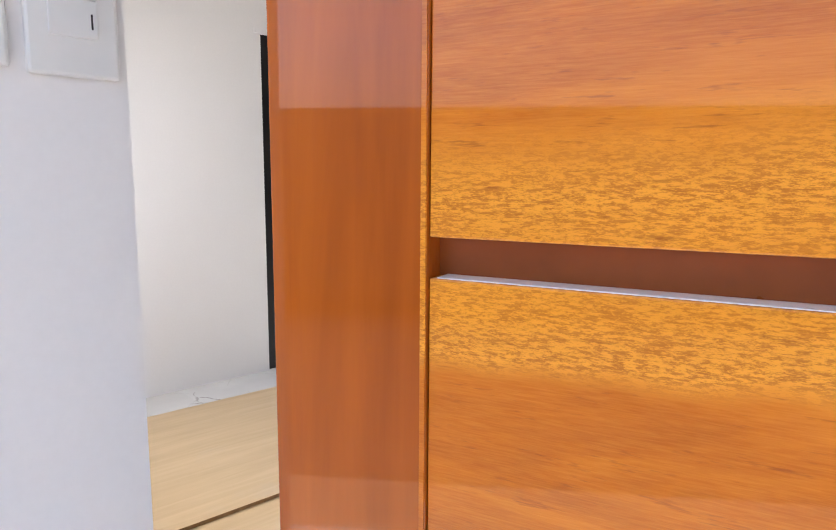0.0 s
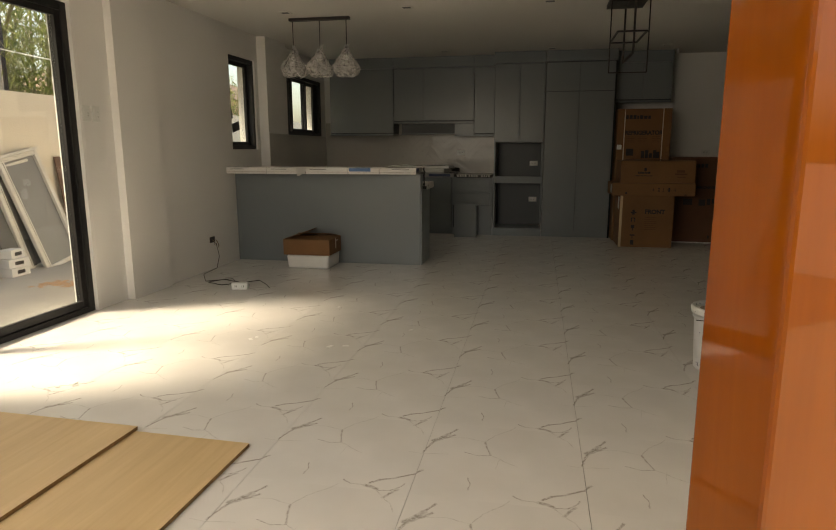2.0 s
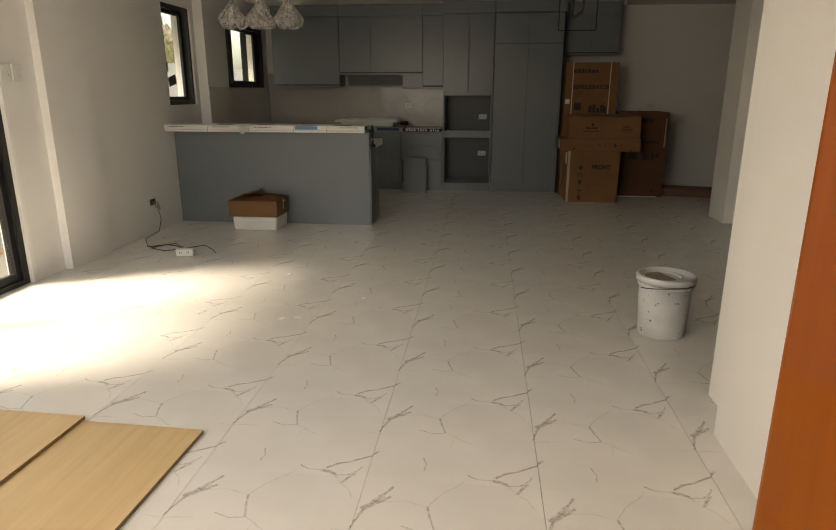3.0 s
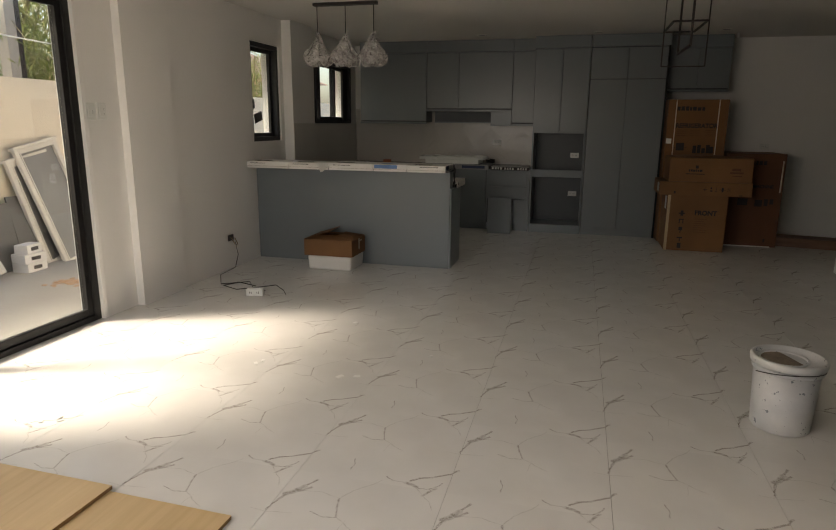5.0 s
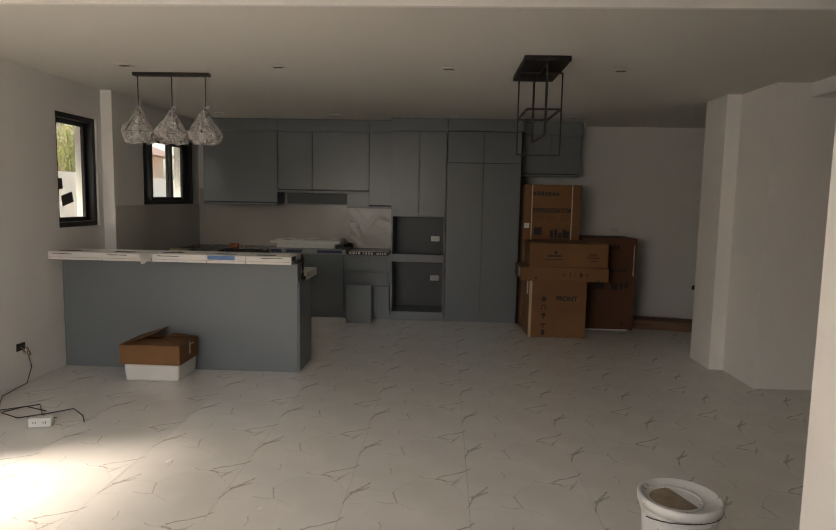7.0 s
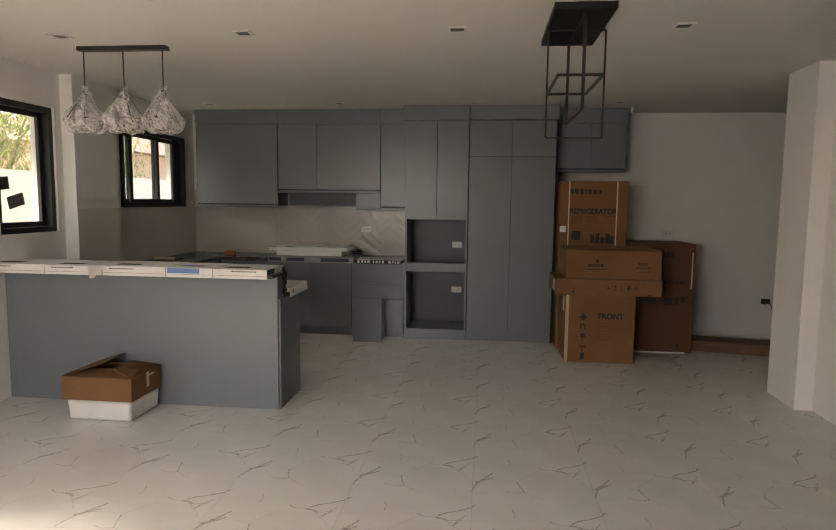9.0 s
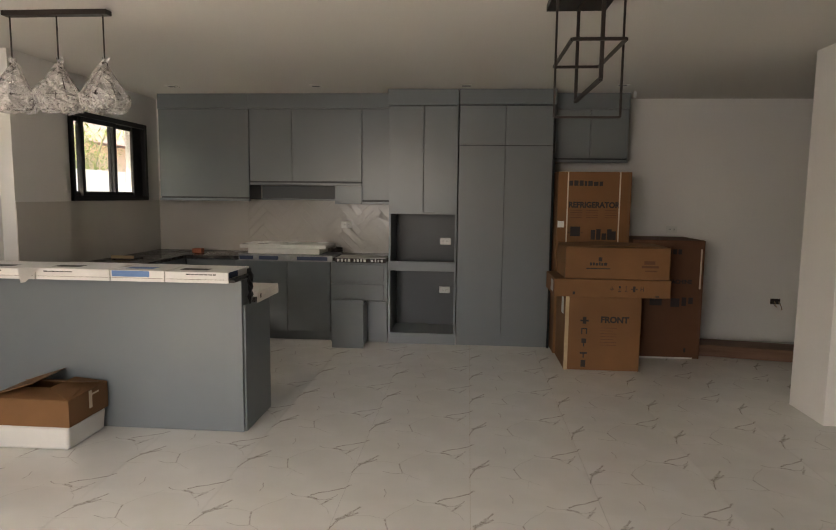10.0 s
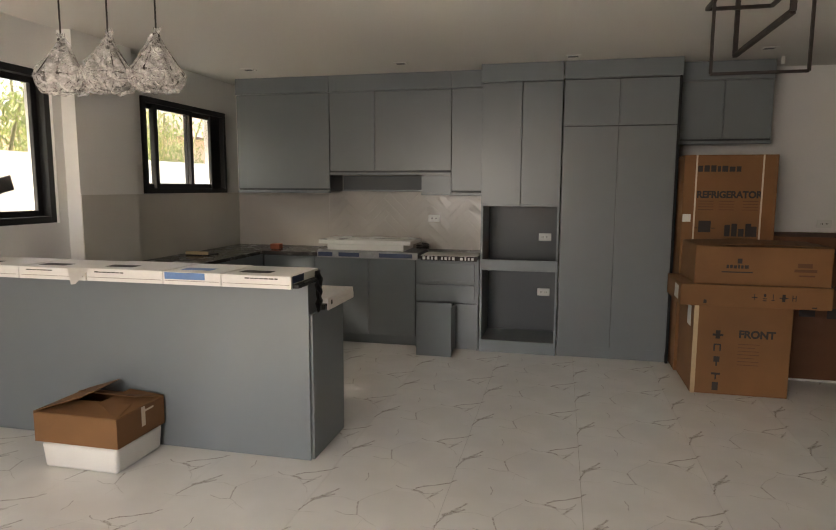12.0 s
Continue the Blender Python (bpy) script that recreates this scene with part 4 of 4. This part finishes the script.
t = thing("flat_pack", (-0.45, 9.35, 0.862), "flat printed carton lying along the counter front", "carton")
boxpart("carton", (-0.93, 0.03, 9.19, 9.66, 0.864, 0.885), NEWS, t, "", 0.002)
boxpart("front_flap", (-0.93, 0.03, 9.19, 9.205, 0.822, 0.864), NEWS, t, "", 0.001)
for x0, x1 in ((-0.92, -0.78), (-0.72, -0.52), (-0.33, -0.02)):
    boxpart("printed_bar", (x0, x1, 9.188, 9.191, 0.835, 0.872), NAVY, t)
for k, (x0, x1, y0, y1, z0, z1) in enumerate(((-0.86, -0.12, 9.27, 9.66, 0.887, 0.942), (-0.94, -0.05, 9.25, 9.68, 0.944, 0.982))):
    t = thing("packing_tray", ((x0 + x1) / 2, (y0 + y1) / 2, z0), "white packing tray stacked on the counter", "packing tray")
    boxpart("tray", (x0, x1, y0, y1, z0, z1), WHITE, t, "", 0.004)
    if k:
        for x in (-0.8, -0.5, -0.2):
            boxpart("rib", (x, x + 0.09, 9.55, 9.6, z1, z1 + 0.012), WHITE, t, "", 0.003)
t = thing("cable_coil", (0.02, 9.45, 0.865), "black rubber hose coil on the counter", "hose")
bm = bmesh.new()
tube(bm, [(0.02 + 0.055 * math.cos(k * 0.5), 9.45 + 0.05 * math.sin(k * 0.5), 0.899 + 0.0016 * k) for k in range(30)], 0.009)
part("coil", bm, IRON, t, "", True)
for k in range(3):
    x0 = 0.06 + 0.17 * k
    t = thing("counter_carton", (x0 + 0.08, 9.3, 0.862), "black and white printed carton sheet over the counter edge", "carton cover")
    boxpart("sheet", (x0, x0 + 0.165, 9.195, 9.5, 0.864, 0.869), PAPER, t, "", 0.001)
    boxpart("flap", (x0, x0 + 0.165, 9.195, 9.202, 0.822, 0.864), INK, t, "", 0.001)
    bm = bmesh.new()
    for b in word_bars(x0 + 0.015, 0.83, 4, 0.022, 0.03, 0.015, 20 + k):
        box(bm, b[0], b[1], 9.1935, 9.1955, b[2], b[3])
    part("printed_shapes", bm, WHITE, t, "", True, kind="stuff")
t = thing("brick_piece", (-1.47, 9.45, 0.862), "small red brick piece on the counter", "brick")
boxpart("block", (-1.52, -1.42, 9.42, 9.5, 0.863, 0.912), BRICK, t, "", 0.006)
t = thing("tile_tray", (-1.85, 8.75, 0.862), "small dark open tray on the worktop under the window", "tray")
boxpart("base", (-1.97, -1.75, 8.68, 8.86, 0.863, 0.872), IRON, t, "", 0.002)
bm = bmesh.new()
box(bm, -1.97, -1.75, 8.68, 8.69, 0.872, 0.9)
part("rim", bm, TAPE, t, "", True)

t = thing("loose_drawer_box", (0.22, 9.06, 0), "grey lacquered drawer front panel standing on the floor before the cabinet", "drawer panel")
boxpart("face", (0.065, 0.375, 9.0, 9.018, 0, 0.475), GREY, t, "", 0.002)
boxpart("side", (0.357, 0.375, 9.018, 9.24, 0.03, 0.42), GREY, t, "", 0.002)
boxpart("side", (0.065, 0.083, 9.018, 9.24, 0.03, 0.42), GREY_SHADE, t, "", 0.002)


# ---- ceiling fittings ----
def downlight(x, y, z, label, s=0.11):
    t = thing("downlight", (x, y, z), label, "ceiling light", group="downlights in the ceiling")
    bm = bmesh.new()
    for b in ((-s, s, -s, -s * 0.72), (-s, s, s * 0.72, s), (-s, -s * 0.72, -s * 0.72, s * 0.72), (s * 0.72, s, -s * 0.72, s * 0.72)):
        box(bm, b[0], b[1], b[2], b[3], -0.008, 0.0)
    part("rim", bm, CEIL, t)
    boxpart("lens", (-s * 0.72, s * 0.72, -s * 0.72, s * 0.72, -0.004, 0.0), GREY_SHADE, t, world=False)
    return t


for x, y in ((-1.24, 6.345), (-0.045, 6.345), (1.257, 6.345), (2.54, 6.345)):
    downlight(x, y, CZ, "square white recessed ceiling light, switched off", 0.055)
for x in (-1.5, -0.09, 1.33, 2.75):
    downlight(x, 9.05, CZ, "square white recessed ceiling light near the cabinets, switched off", 0.055)
downlight(-1.5, 4.3, LZ, "recessed ceiling light in the high ceiling, switched off", 0.055)
t = thing("ceiling_hook", (2.95, 9.4, CZ), "small white fixing clip at the ceiling edge", "fixing clip")
boxpart("clip", (2.94, 2.965, 9.39, 9.41, CZ - 0.06, CZ), WHITE, t, "", 0.003)


def pendant_light():
    t = thing("pendant_light", (-1.0, 6.63, CZ), "black bar pendant light with three wire shades in clear plastic wrap", "pendant light")
    boxpart("ceiling_bar", (-1.315, -0.685, 6.60, 6.66, CZ - 0.028, CZ), IRON, t, "", 0.003)
    for k, x in enumerate((-1.283, -1.0, -0.722)):
        bm = bmesh.new()
        bar(bm, (x, 6.63, 2.21), (x, 6.63, CZ - 0.028), 0.009, sides=8)
        part("rod", bm, IRON, t, "", True)
        bm = bmesh.new()
        bar(bm, (x, 6.63, 2.165), (x, 6.63, 2.225), 0.034, sides=12)
        part("lamp_holder", bm, IRON, t, "", True)
        n = 6
        lv = [(0.022, 2.19), (0.125, 2.035), (0.085, 1.965)]
        P = [[(x + r * math.cos(2 * math.pi * (i + 0.5 * (j == 2)) / n + 0.3 * k), 6.63 + r * math.sin(2 * math.pi * (i + 0.5 * (j == 2)) / n + 0.3 * k), z) for i in range(n)] for j, (r, z) in enumerate(lv)]
        bm = bmesh.new()
        for i in range(n):
            i2 = (i + 1) % n
            for a, b in ((P[0][i], P[1][i]), (P[1][i], P[1][i2]), (P[1][i], P[2][i]), (P[1][i2], P[2][i]), (P[2][i], P[2][i2])):
                bar(bm, a, b, 0.0045)
        part("shade_frame", bm, IRON, t, "black wire shade frame", True)
        bm = bmesh.new()
        bmesh.ops.create_icosphere(bm, subdivisions=2, radius=0.03, matrix=Matrix.Translation((x, 6.63, 2.13)))
        part("bulb", bm, WHITE, t, "", True)
        rnd = random.Random(30 + k)
        bm = bmesh.new()
        prof = [(0.02, 2.25), (0.014, 2.225), (0.03, 2.2), (0.07, 2.13), (0.11, 2.075), (0.14, 2.03), (0.13, 1.985), (0.10, 1.95), (0.05, 1.94)]
        rings = []
        for j, (r, z) in enumerate(prof):
            rings.append([bm.verts.new((x + 0.012 * math.sin(j + k) + r * (1 + rnd.uniform(-0.16, 0.16)) * math.cos(2 * math.pi * i / 18), 6.63 + r * (1 + rnd.uniform(-0.16, 0.16)) * math.sin(2 * math.pi * i / 18), z + rnd.uniform(-0.012, 0.012))) for i in range(18)])
        for a, b in zip(rings, rings[1:]):
            for i in range(18):
                bm.faces.new((a[i], a[(i + 1) % 18], b[(i + 1) % 18], b[i]))
        part("plastic_wrap", bm, FOIL, t, "crinkled clear plastic wrap", True)


def rect_frame(name, t, corners, w):
    bm = bmesh.new()
    for a, b in zip(corners, corners[1:] + corners[:1]):
        bar(bm, a, b, w)
    return part(name, bm, IRON, t, "", True)


def cage_light():
    t = thing("cage_light", (1.93, 6.26, CZ), "black square-tube hanging light frame under a long ceiling plate", "hanging light")
    boxpart("ceiling_plate", (1.77, 2.085, 5.88, 6.64, CZ - 0.035, CZ), BLACK, t, "", 0.003)
    zt = CZ - 0.04
    rect_frame("frame", t, [(1.780, 6.27, zt), (2.098, 6.27, zt), (2.098, 6.27, 1.876), (1.780, 6.27, 1.876)], 0.010)
    rect_frame("frame", t, [(1.935, 5.95, zt), (1.935, 6.60, zt), (1.935, 6.60, 2.0), (1.935, 5.95, 2.0)], 0.016)
    rect_frame("frame", t, [(1.805, 5.94, 2.165), (2.035, 5.94, 2.165), (2.035, 6.52, 2.165), (1.805, 6.52, 2.165)], 0.013)


pendant_light()
cage_light()


# ---- window scraps ----
TAPEGREY = mottled("grey_tape", (0.10, 0.09, 0.085), 0.6, 0.15, 8)
for y, z, a in ((6.90, 1.60, 6), (7.05, 1.47, 14)):
    t = thing("tape_scrap", (LW - 0.093, y, z), "dark grey tape scrap stuck on the window pane", "tape scrap")
    boxpart("scrap", (-0.003, 0.0, -0.085, 0.085, -0.048, 0.048), TAPEGREY, t, world=False)
    t.rotation_euler = (radians(a), 0, 0)

# ---- tile facing in the kitchen ----
for nm, dims in (("wall_tiling", (-1.97, -1.962, 7.478, 8.08, 0.862, 1.408)), ("wall_tiling", (LW, LW + 0.008, 8.085, KB - 0.01, 0.862, 1.408))):
    bm = bmesh.new()
    box(bm, *dims, 0.001)
    tagged(part(nm, bm, FACING, None, kind="structure"), "taupe glazed tile facing below the windows", "wall tiles")
splash = slab("splashback", (LW + 0.008, 0.58, KB - 0.006, KB, 0.862, 1.62), BACKJ, "wall tiles", "taupe herringbone tile splashback over the counter")


def clip_poly(poly, axis, value, keep_less):
    out = []
    for a, b in zip(poly, poly[1:] + poly[:1]):
        ina = (a[axis] <= value) == keep_less
        inb = (b[axis] <= value) == keep_less
        if ina:
            out.append(a)
        if ina != inb:
            f = (value - a[axis]) / (b[axis] - a[axis])
            out.append(tuple(a[i] + f * (b[i] - a[i]) for i in (0, 1)))
    return out


def herringbone(parent):
    L, Wd, g = 0.30, 0.075, 0.0012
    c = math.cos(radians(45))
    for i in range(-26, 27):
        for j in range(-6, 7):
            for kind in (0, 1):
                ox, oy = i * Wd + j * 2 * 0 + j * L, i * Wd - j * L
                if kind == 0:
                    q = [(ox + g, oy + g), (ox + L - g, oy + g), (ox + L - g, oy + Wd - g), (ox + g, oy + Wd - g)]
                else:
                    q = [(ox + L + g, oy + g), (ox + L + Wd - g, oy + g), (ox + L + Wd - g, oy + L - g), (ox + L + g, oy + L - g)]
                    q = [(p[0], p[1] + Wd - L) for p in q]
                poly = [((p[0] - p[1]) * c - 0.2, (p[0] + p[1]) * c + 1.1) for p in q]
                for ax, v, less in ((0, -1.05, False), (0, 0.578, True), (1, 0.864, False), (1, 1.6, True)):
                    if len(poly) > 2:
                        poly = clip_poly(poly, ax, v, less)
                if len(poly) < 3:
                    continue
                area = abs(sum(a[0] * b[1] - b[0] * a[1] for a, b in zip(poly, poly[1:] + poly[:1]))) / 2
                if area < 0.0004:
                    continue
                bm = bmesh.new()
                tilt = random.uniform(-0.0012, 0.0012)
                fr = [bm.verts.new((p[0], KB - 0.012 + tilt * (1 if n % 2 else -1), p[1])) for n, p in enumerate(poly)]
                bk = [bm.verts.new((p[0], KB - 0.006, p[1])) for p in poly]
                bm.faces.new(fr)
                for n in range(len(poly)):
                    m2 = (n + 1) % len(poly)
                    bm.faces.new((fr[m2], fr[n], bk[n], bk[m2]))
                bmesh.ops.recalc_face_normals(bm, faces=bm.faces)
                part("tile", bm, BACK, parent, "", True)


herringbone(splash)
boxpart("tile", (LW + 0.01, -1.052, KB - 0.012, KB - 0.006, 0.864, 1.6), BACK, splash)


# ---- side yard ----
wall("garden_wall", (-4.5, -4.3, -4, 16, -0.13, 1.83), material=FENCE, label="cream painted masonry garden wall", category="garden wall")
boxpart("roof_eave", (-3.0, LW - 0.22, -2, 10.6, 2.43, 2.58), SOFFIT, None, "brown boarded roof eave over the side yard", category="eave", kind="structure")
boxpart("fascia", (-3.04, -3.0, -2, 10.6, 2.40, 2.62), SOFFIT, None, "brown timber fascia board", category="fascia", kind="structure")
t = thing("boundary_post", (-4.4, 6.15, 1.83), "grey concrete post on the garden wall", "post")
boxpart("shaft", (-4.46, -4.34, 6.08, 6.2, 1.83, 4.2), CONC, t, "", 0.005)
boxpart("steel_channel", (-4.45, -4.37, 6.205, 6.29, 1.83, 4.2), IRON, t, "", 0.003)
bm = bmesh.new()
tube(bm, [(-3.7, 1.0 + k * 0.5, 2.62 - 0.09 * k + 0.004 * k * k) for k in range(16)], 0.006)
tagged(part("overhead_cable", bm, WHITE), "white cable strung across the side yard", "cable")


def leaning_frame(y, w, h, x, lean, roll, material, border, label, name="framed_panel"):
    t = thing(name, (x, y, -0.03), label, "framed panel")
    t.rotation_euler = Euler((radians(roll), -radians(lean), 0))
    boxpart("sheet", (0.002, 0.018, -w / 2 + border, w / 2 - border, border, h - border), material, t, world=False)
    for k, dims in enumerate(((0, 0.045, -w / 2, -w / 2 + border, 0, h), (0, 0.045, w / 2 - border, w / 2, 0, h), (0, 0.045, -w / 2 + border, w / 2 - border, 0, border), (0, 0.045, -w / 2 + border, w / 2 - border, h - border, h))):
        p = boxpart("frame_rail", dims, FRAMEW, t, "", 0.006, world=False)
    boxpart("top_moulding", (-0.01, 0.06, -w / 2 - 0.015, w / 2 + 0.015, h, h + 0.03), FRAMEW, t, "", 0.006, world=False)
    for s in (-1, 1):
        yy = s * (w / 2 - border - 0.008)
        boxpart("bead", (0.018, 0.052, yy - 0.006, yy + 0.006, border, h - border), FRAMEW, t, "", 0.002, world=False)


FRAMEW = mottled("weathered_white_frame", (0.62, 0.58, 0.52), 0.7, 0.15, 6)
SHEET = mottled("dusty_grey_sheet", (0.20, 0.195, 0.19), 0.35, 0.15, 3)
SHEET2 = mottled("pale_sheet", (0.42, 0.42, 0.38), 0.5, 0.12, 3)
SLATE = mottled("dark_slate", (0.12, 0.115, 0.11), 0.6, 0.2, 4)
leaning_frame(6.36, 0.56, 1.24, -4.0, 12, 11, SHEET, 0.045, "tall weathered white framed panel leaning on the garden wall")
leaning_frame(6.22, 0.5, 1.1, -4.12, 8, 11, SHEET, 0.05, "white framed panel behind another on the garden wall")
leaning_frame(5.0, 0.68, 0.66, -3.93, 22, 8, SHEET2, 0.05, "low white framed panel leaning on the garden wall")
leaning_frame(4.78, 0.6, 0.68, -4.03, 15, 8, SHEET2, 0.07, "thick white framed panel leaning behind a low frame")
leaning_frame(4.62, 0.55, 0.66, -4.13, 10, 8, SHEET2, 0.07, "white framed panel resting against the garden wall")
for y, w, h, x, lean, mat, lab in ((4.15, 0.75, 0.68, -4.05, 14, FENCE, "dusty pinkish board leaning on the garden wall"), (5.55, 0.42, 0.66, -4.12, 10, SLATE, "dark stone slab leaning on the garden wall"), (5.9, 0.38, 0.72, -4.1, 12, SLATE, "grey stone slab leaning on the garden wall"), (6.85, 0.3, 1.18, -4.12, 8, LUMBER, "narrow brown board leaning on the garden wall")):
    t = thing("leaning_slab", (x, y, -0.03), lab, "leaning slab")
    t.rotation_euler = Euler((0, -radians(lean), 0))
    boxpart("slab", (0, 0.02, -w / 2, w / 2, 0, h), mat, t, "", 0.003, world=False)
t = thing("skirting_offcut", (-3.75, 4.1, -0.03), "white trim board lying at the foot of the board", "trim board", 4)
boxpart("board", (-0.02, 0.06, -0.3, 0.3, 0, 0.07), FRAMEW, t, "", 0.003, world=False)
for k in range(3):
    t = thing("tile_carton", (-3.98, 5.66, -0.03 + 0.09 * k), "white printed tile carton stacked in the side yard", "tile carton", (3, -4, 9)[k], group="tile cartons in the yard")
    a, b = (0.09, 0.12) if k < 2 else (0.07, 0.1)
    boxpart("carton", (-a, a, -b, b, 0, 0.086), PAPER, t, "", 0.003, world=False)
    bm = bmesh.new()
    box(bm, a - 0.001, a + 0.0015, -0.05, 0.05, 0.025, 0.06)
    part("printed_mark", bm, IRON, t)

bm = bmesh.new()
rnd = random.Random(11)
for k in range(260):
    u = rnd.random()
    x, y = -3.35 + 0.85 * u + rnd.gauss(0, 0.05), 5.35 - 0.25 * u + 0.25 * math.sin(u * 2) + rnd.gauss(0, 0.06)
    s = rnd.uniform(0.006, 0.02)
    bmesh.ops.create_icosphere(bm, subdivisions=1, radius=s, matrix=Matrix.Translation((x, y, -0.03)) @ Matrix.Diagonal((1.6, 1.6, 0.5, 1)))
DIRT = mottled("orange_sand", (0.42, 0.25, 0.14), 0.95, 0.2, 20)
part("spilled_sand", bm, DIRT, None, "streak of orange sand spilled on the concrete", category="sand", kind="stuff")
bm = bmesh.new()
for x, y in ((-0.62, 4.0), (-0.05, 3.95), (-0.6, 4.05), (-1.2, 3.1), (-1.23, 3.05), (-1.17, 3.08), (0.05, 3.98), (0.4, 4.4), (-0.3, 4.9)):
    s = rnd.uniform(0.016, 0.028)
    m = Matrix.Translation((x + rnd.uniform(-0.02, 0.02), y, 0.003)) @ Matrix.Rotation(rnd.random() * 3, 4, "Z")
    bmesh.ops.create_cube(bm, size=1, matrix=m @ Matrix.Diagonal((s, s * 1.8, 0.004, 1)))
part("floor_scraps", bm, WHITE, None, "small white paper scraps on the tiles", category="scraps", kind="stuff")


def leaf_mat(name, a, b):
    m = Mat(name, a, 0.5)
    info = m.node("NewGeometry")
    c = m.ramp(info.outputs["Random Per Island"], [(0.0, a), (1.0, b)])
    m.color(c)
    m.b.inputs["Subsurface Weight"].default_value = 0.0
    tr, mix = m.node("BsdfTranslucent"), m.node("MixShader")
    m.put(tr.inputs[0], c)
    mix.inputs[0].default_value = 0.35
    m.put(mix.inputs[1], m.b.outputs[0])
    m.put(mix.inputs[2], tr.outputs[0])
    m.put(m.nt.nodes["Material Output"].inputs[0], mix.outputs[0])
    return m.m


LEAF = leaf_mat("bamboo_leaf", (0.10, 0.13, 0.03), (0.24, 0.26, 0.08))
BARK = mottled("bamboo_cane", (0.16, 0.14, 0.06), 0.6, 0.2, 6)


def bamboo(seed, height=3.5, leaves=5200, spread=1.1):
    rnd = random.Random(seed)
    t = thing("bamboo_clump", (0, 0, -0.13), "leafy green bamboo clump behind the garden wall", "bamboo")
    me = bmesh.new()
    tips = []
    for k in range(9):
        a, r = rnd.random() * 6.28, rnd.uniform(0, 0.35)
        p0 = Vector((r * math.cos(a), r * math.sin(a), 0))
        lean = Vector((math.cos(a), math.sin(a), 0)) * rnd.uniform(0.2, spread)
        pts = [p0 + lean * (u ** 2) + Vector((0, 0, height * rnd.uniform(0.85, 1.0) * u)) for u in (0, 0.25, 0.5, 0.75, 1.0)]
        tube(me, pts, 0.022, 5)
        for u in range(26):
            f = rnd.uniform(0.3, 1.0) * 4
            i = min(3, int(f))
            q = pts[i].lerp(pts[i + 1], f - i)
            d = Vector((rnd.gauss(0, 1), rnd.gauss(0, 1), rnd.uniform(-0.5, 0.4))).normalized() * rnd.uniform(0.3, 0.8)
            tube(me, [q, q + d * 0.5, q + d + Vector((0, 0, -0.15))], 0.005, 3)
            tips.append((q, q + d + Vector((0, 0, -0.15))))
    part("canes", me, BARK, t)
    verts, faces = [], []
    for k in range(leaves):
        a, b = tips[rnd.randrange(len(tips))]
        p = a.lerp(b, rnd.random() ** 0.6) + Vector((rnd.gauss(0, 0.09), rnd.gauss(0, 0.09), rnd.gauss(0, 0.09)))
        d = Vector((rnd.gauss(0, 0.6), rnd.gauss(0, 0.6), -0.7)).normalized() * rnd.uniform(0.08, 0.17)
        s = d.cross(Vector((rnd.gauss(0, 1), rnd.gauss(0, 1), rnd.gauss(0, 1)))).normalized() * rnd.uniform(0.008, 0.015)
        n = len(verts)
        verts += [p, p + d * 0.4 + s, p + d, p + d * 0.4 - s]
        faces.append((n, n + 1, n + 2, n + 3))
    m2 = bpy.data.meshes.new("leaves")
    m2.from_pydata([tuple(v) for v in verts], [], faces)
    m2.materials.append(LEAF)
    ob = new("leaves", m2)
    ob.parent = t
    ob["kind"] = "stuff"
    return t


first = bamboo(1)
first.matrix_basis = pose(-5.6, 3.0, -0.13, 0, 0, 0)
for k, (x, y, a) in enumerate(((-5.5, 4.3, 70), (-5.8, 5.5, 150), (-5.5, 6.8, 220), (-5.9, 8.2, 300), (-7.0, 4.9, 30), (-7.2, 6.6, 190), (-5.6, 9.9, 100), (-7.4, 12.5, 260), (-7.0, 15.5, 20), (-5.7, 1.6, 45))):
    c = copy_thing(first, pose(x, y, -0.13, 0, 0, a))


def neighbour_house():
    t = thing("neighbour_house", (-13, 22, -0.13), "peach rendered single-storey house with a brown roof behind the wall", "house")
    P = mottled("peach_render", (0.55, 0.38, 0.26), 0.85, 0.08)
    R = mottled("brown_roof", (0.25, 0.16, 0.12), 0.8, 0.15)
    boxpart("wall", (-16, -10, 18, 26, -0.13, 3.0), P, t)
    bm = bmesh.new()
    a = [bm.verts.new(p) for p in ((-16.6, 17.4, 2.95), (-9.4, 17.4, 2.95), (-9.4, 26.6, 2.95), (-16.6, 26.6, 2.95), (-13, 20.5, 4.6), (-13, 23.5, 4.6))]
    for f in ((0, 1, 4), (1, 2, 5, 4), (2, 3, 5), (3, 0, 4, 5), (3, 2, 1, 0)):
        bm.faces.new([a[i] for i in f])
    part("roof", bm, R, t, "", True)
    for y in (19.6, 22.6):
        w = boxpart("window", (-10.0, -9.94, y, y + 1.2, 1.0, 2.1), WHITE, t)
        boxpart("pane", (-9.94, -9.93, y + 0.06, y + 1.14, 1.06, 2.04), SHEET, w)


neighbour_house()

# ---- assumed front porch, unseen behind the camera, added to shape the door's light ----
# assumed roof slab, its depth set by the sky light wanted on the door
slab("unseen_porch_ceiling", (-1.0, 3.6, -0.9, 0.44, 2.92, 3.05), CEIL, "ceiling", "white assumed porch ceiling, out of view, limiting sky light on the door")
# unseen dark ground slab, added so the varnish mirrors less bright concrete
slab("driveway", (-6, 8, -6.0, -1.62, -0.13, -0.11), SLATE, "driveway", "dark slab added out of view to darken the door reflections")
# added unseen wall, its height set by the skyline mirrored in the door
wall("reflected_skyline_wall", (-6, 8, -6.2, -6.0, -0.13, 2.1), material=CONC, label="grey wall added out of view as the dark skyline in the door reflections", category="garden wall")

make_tiles()
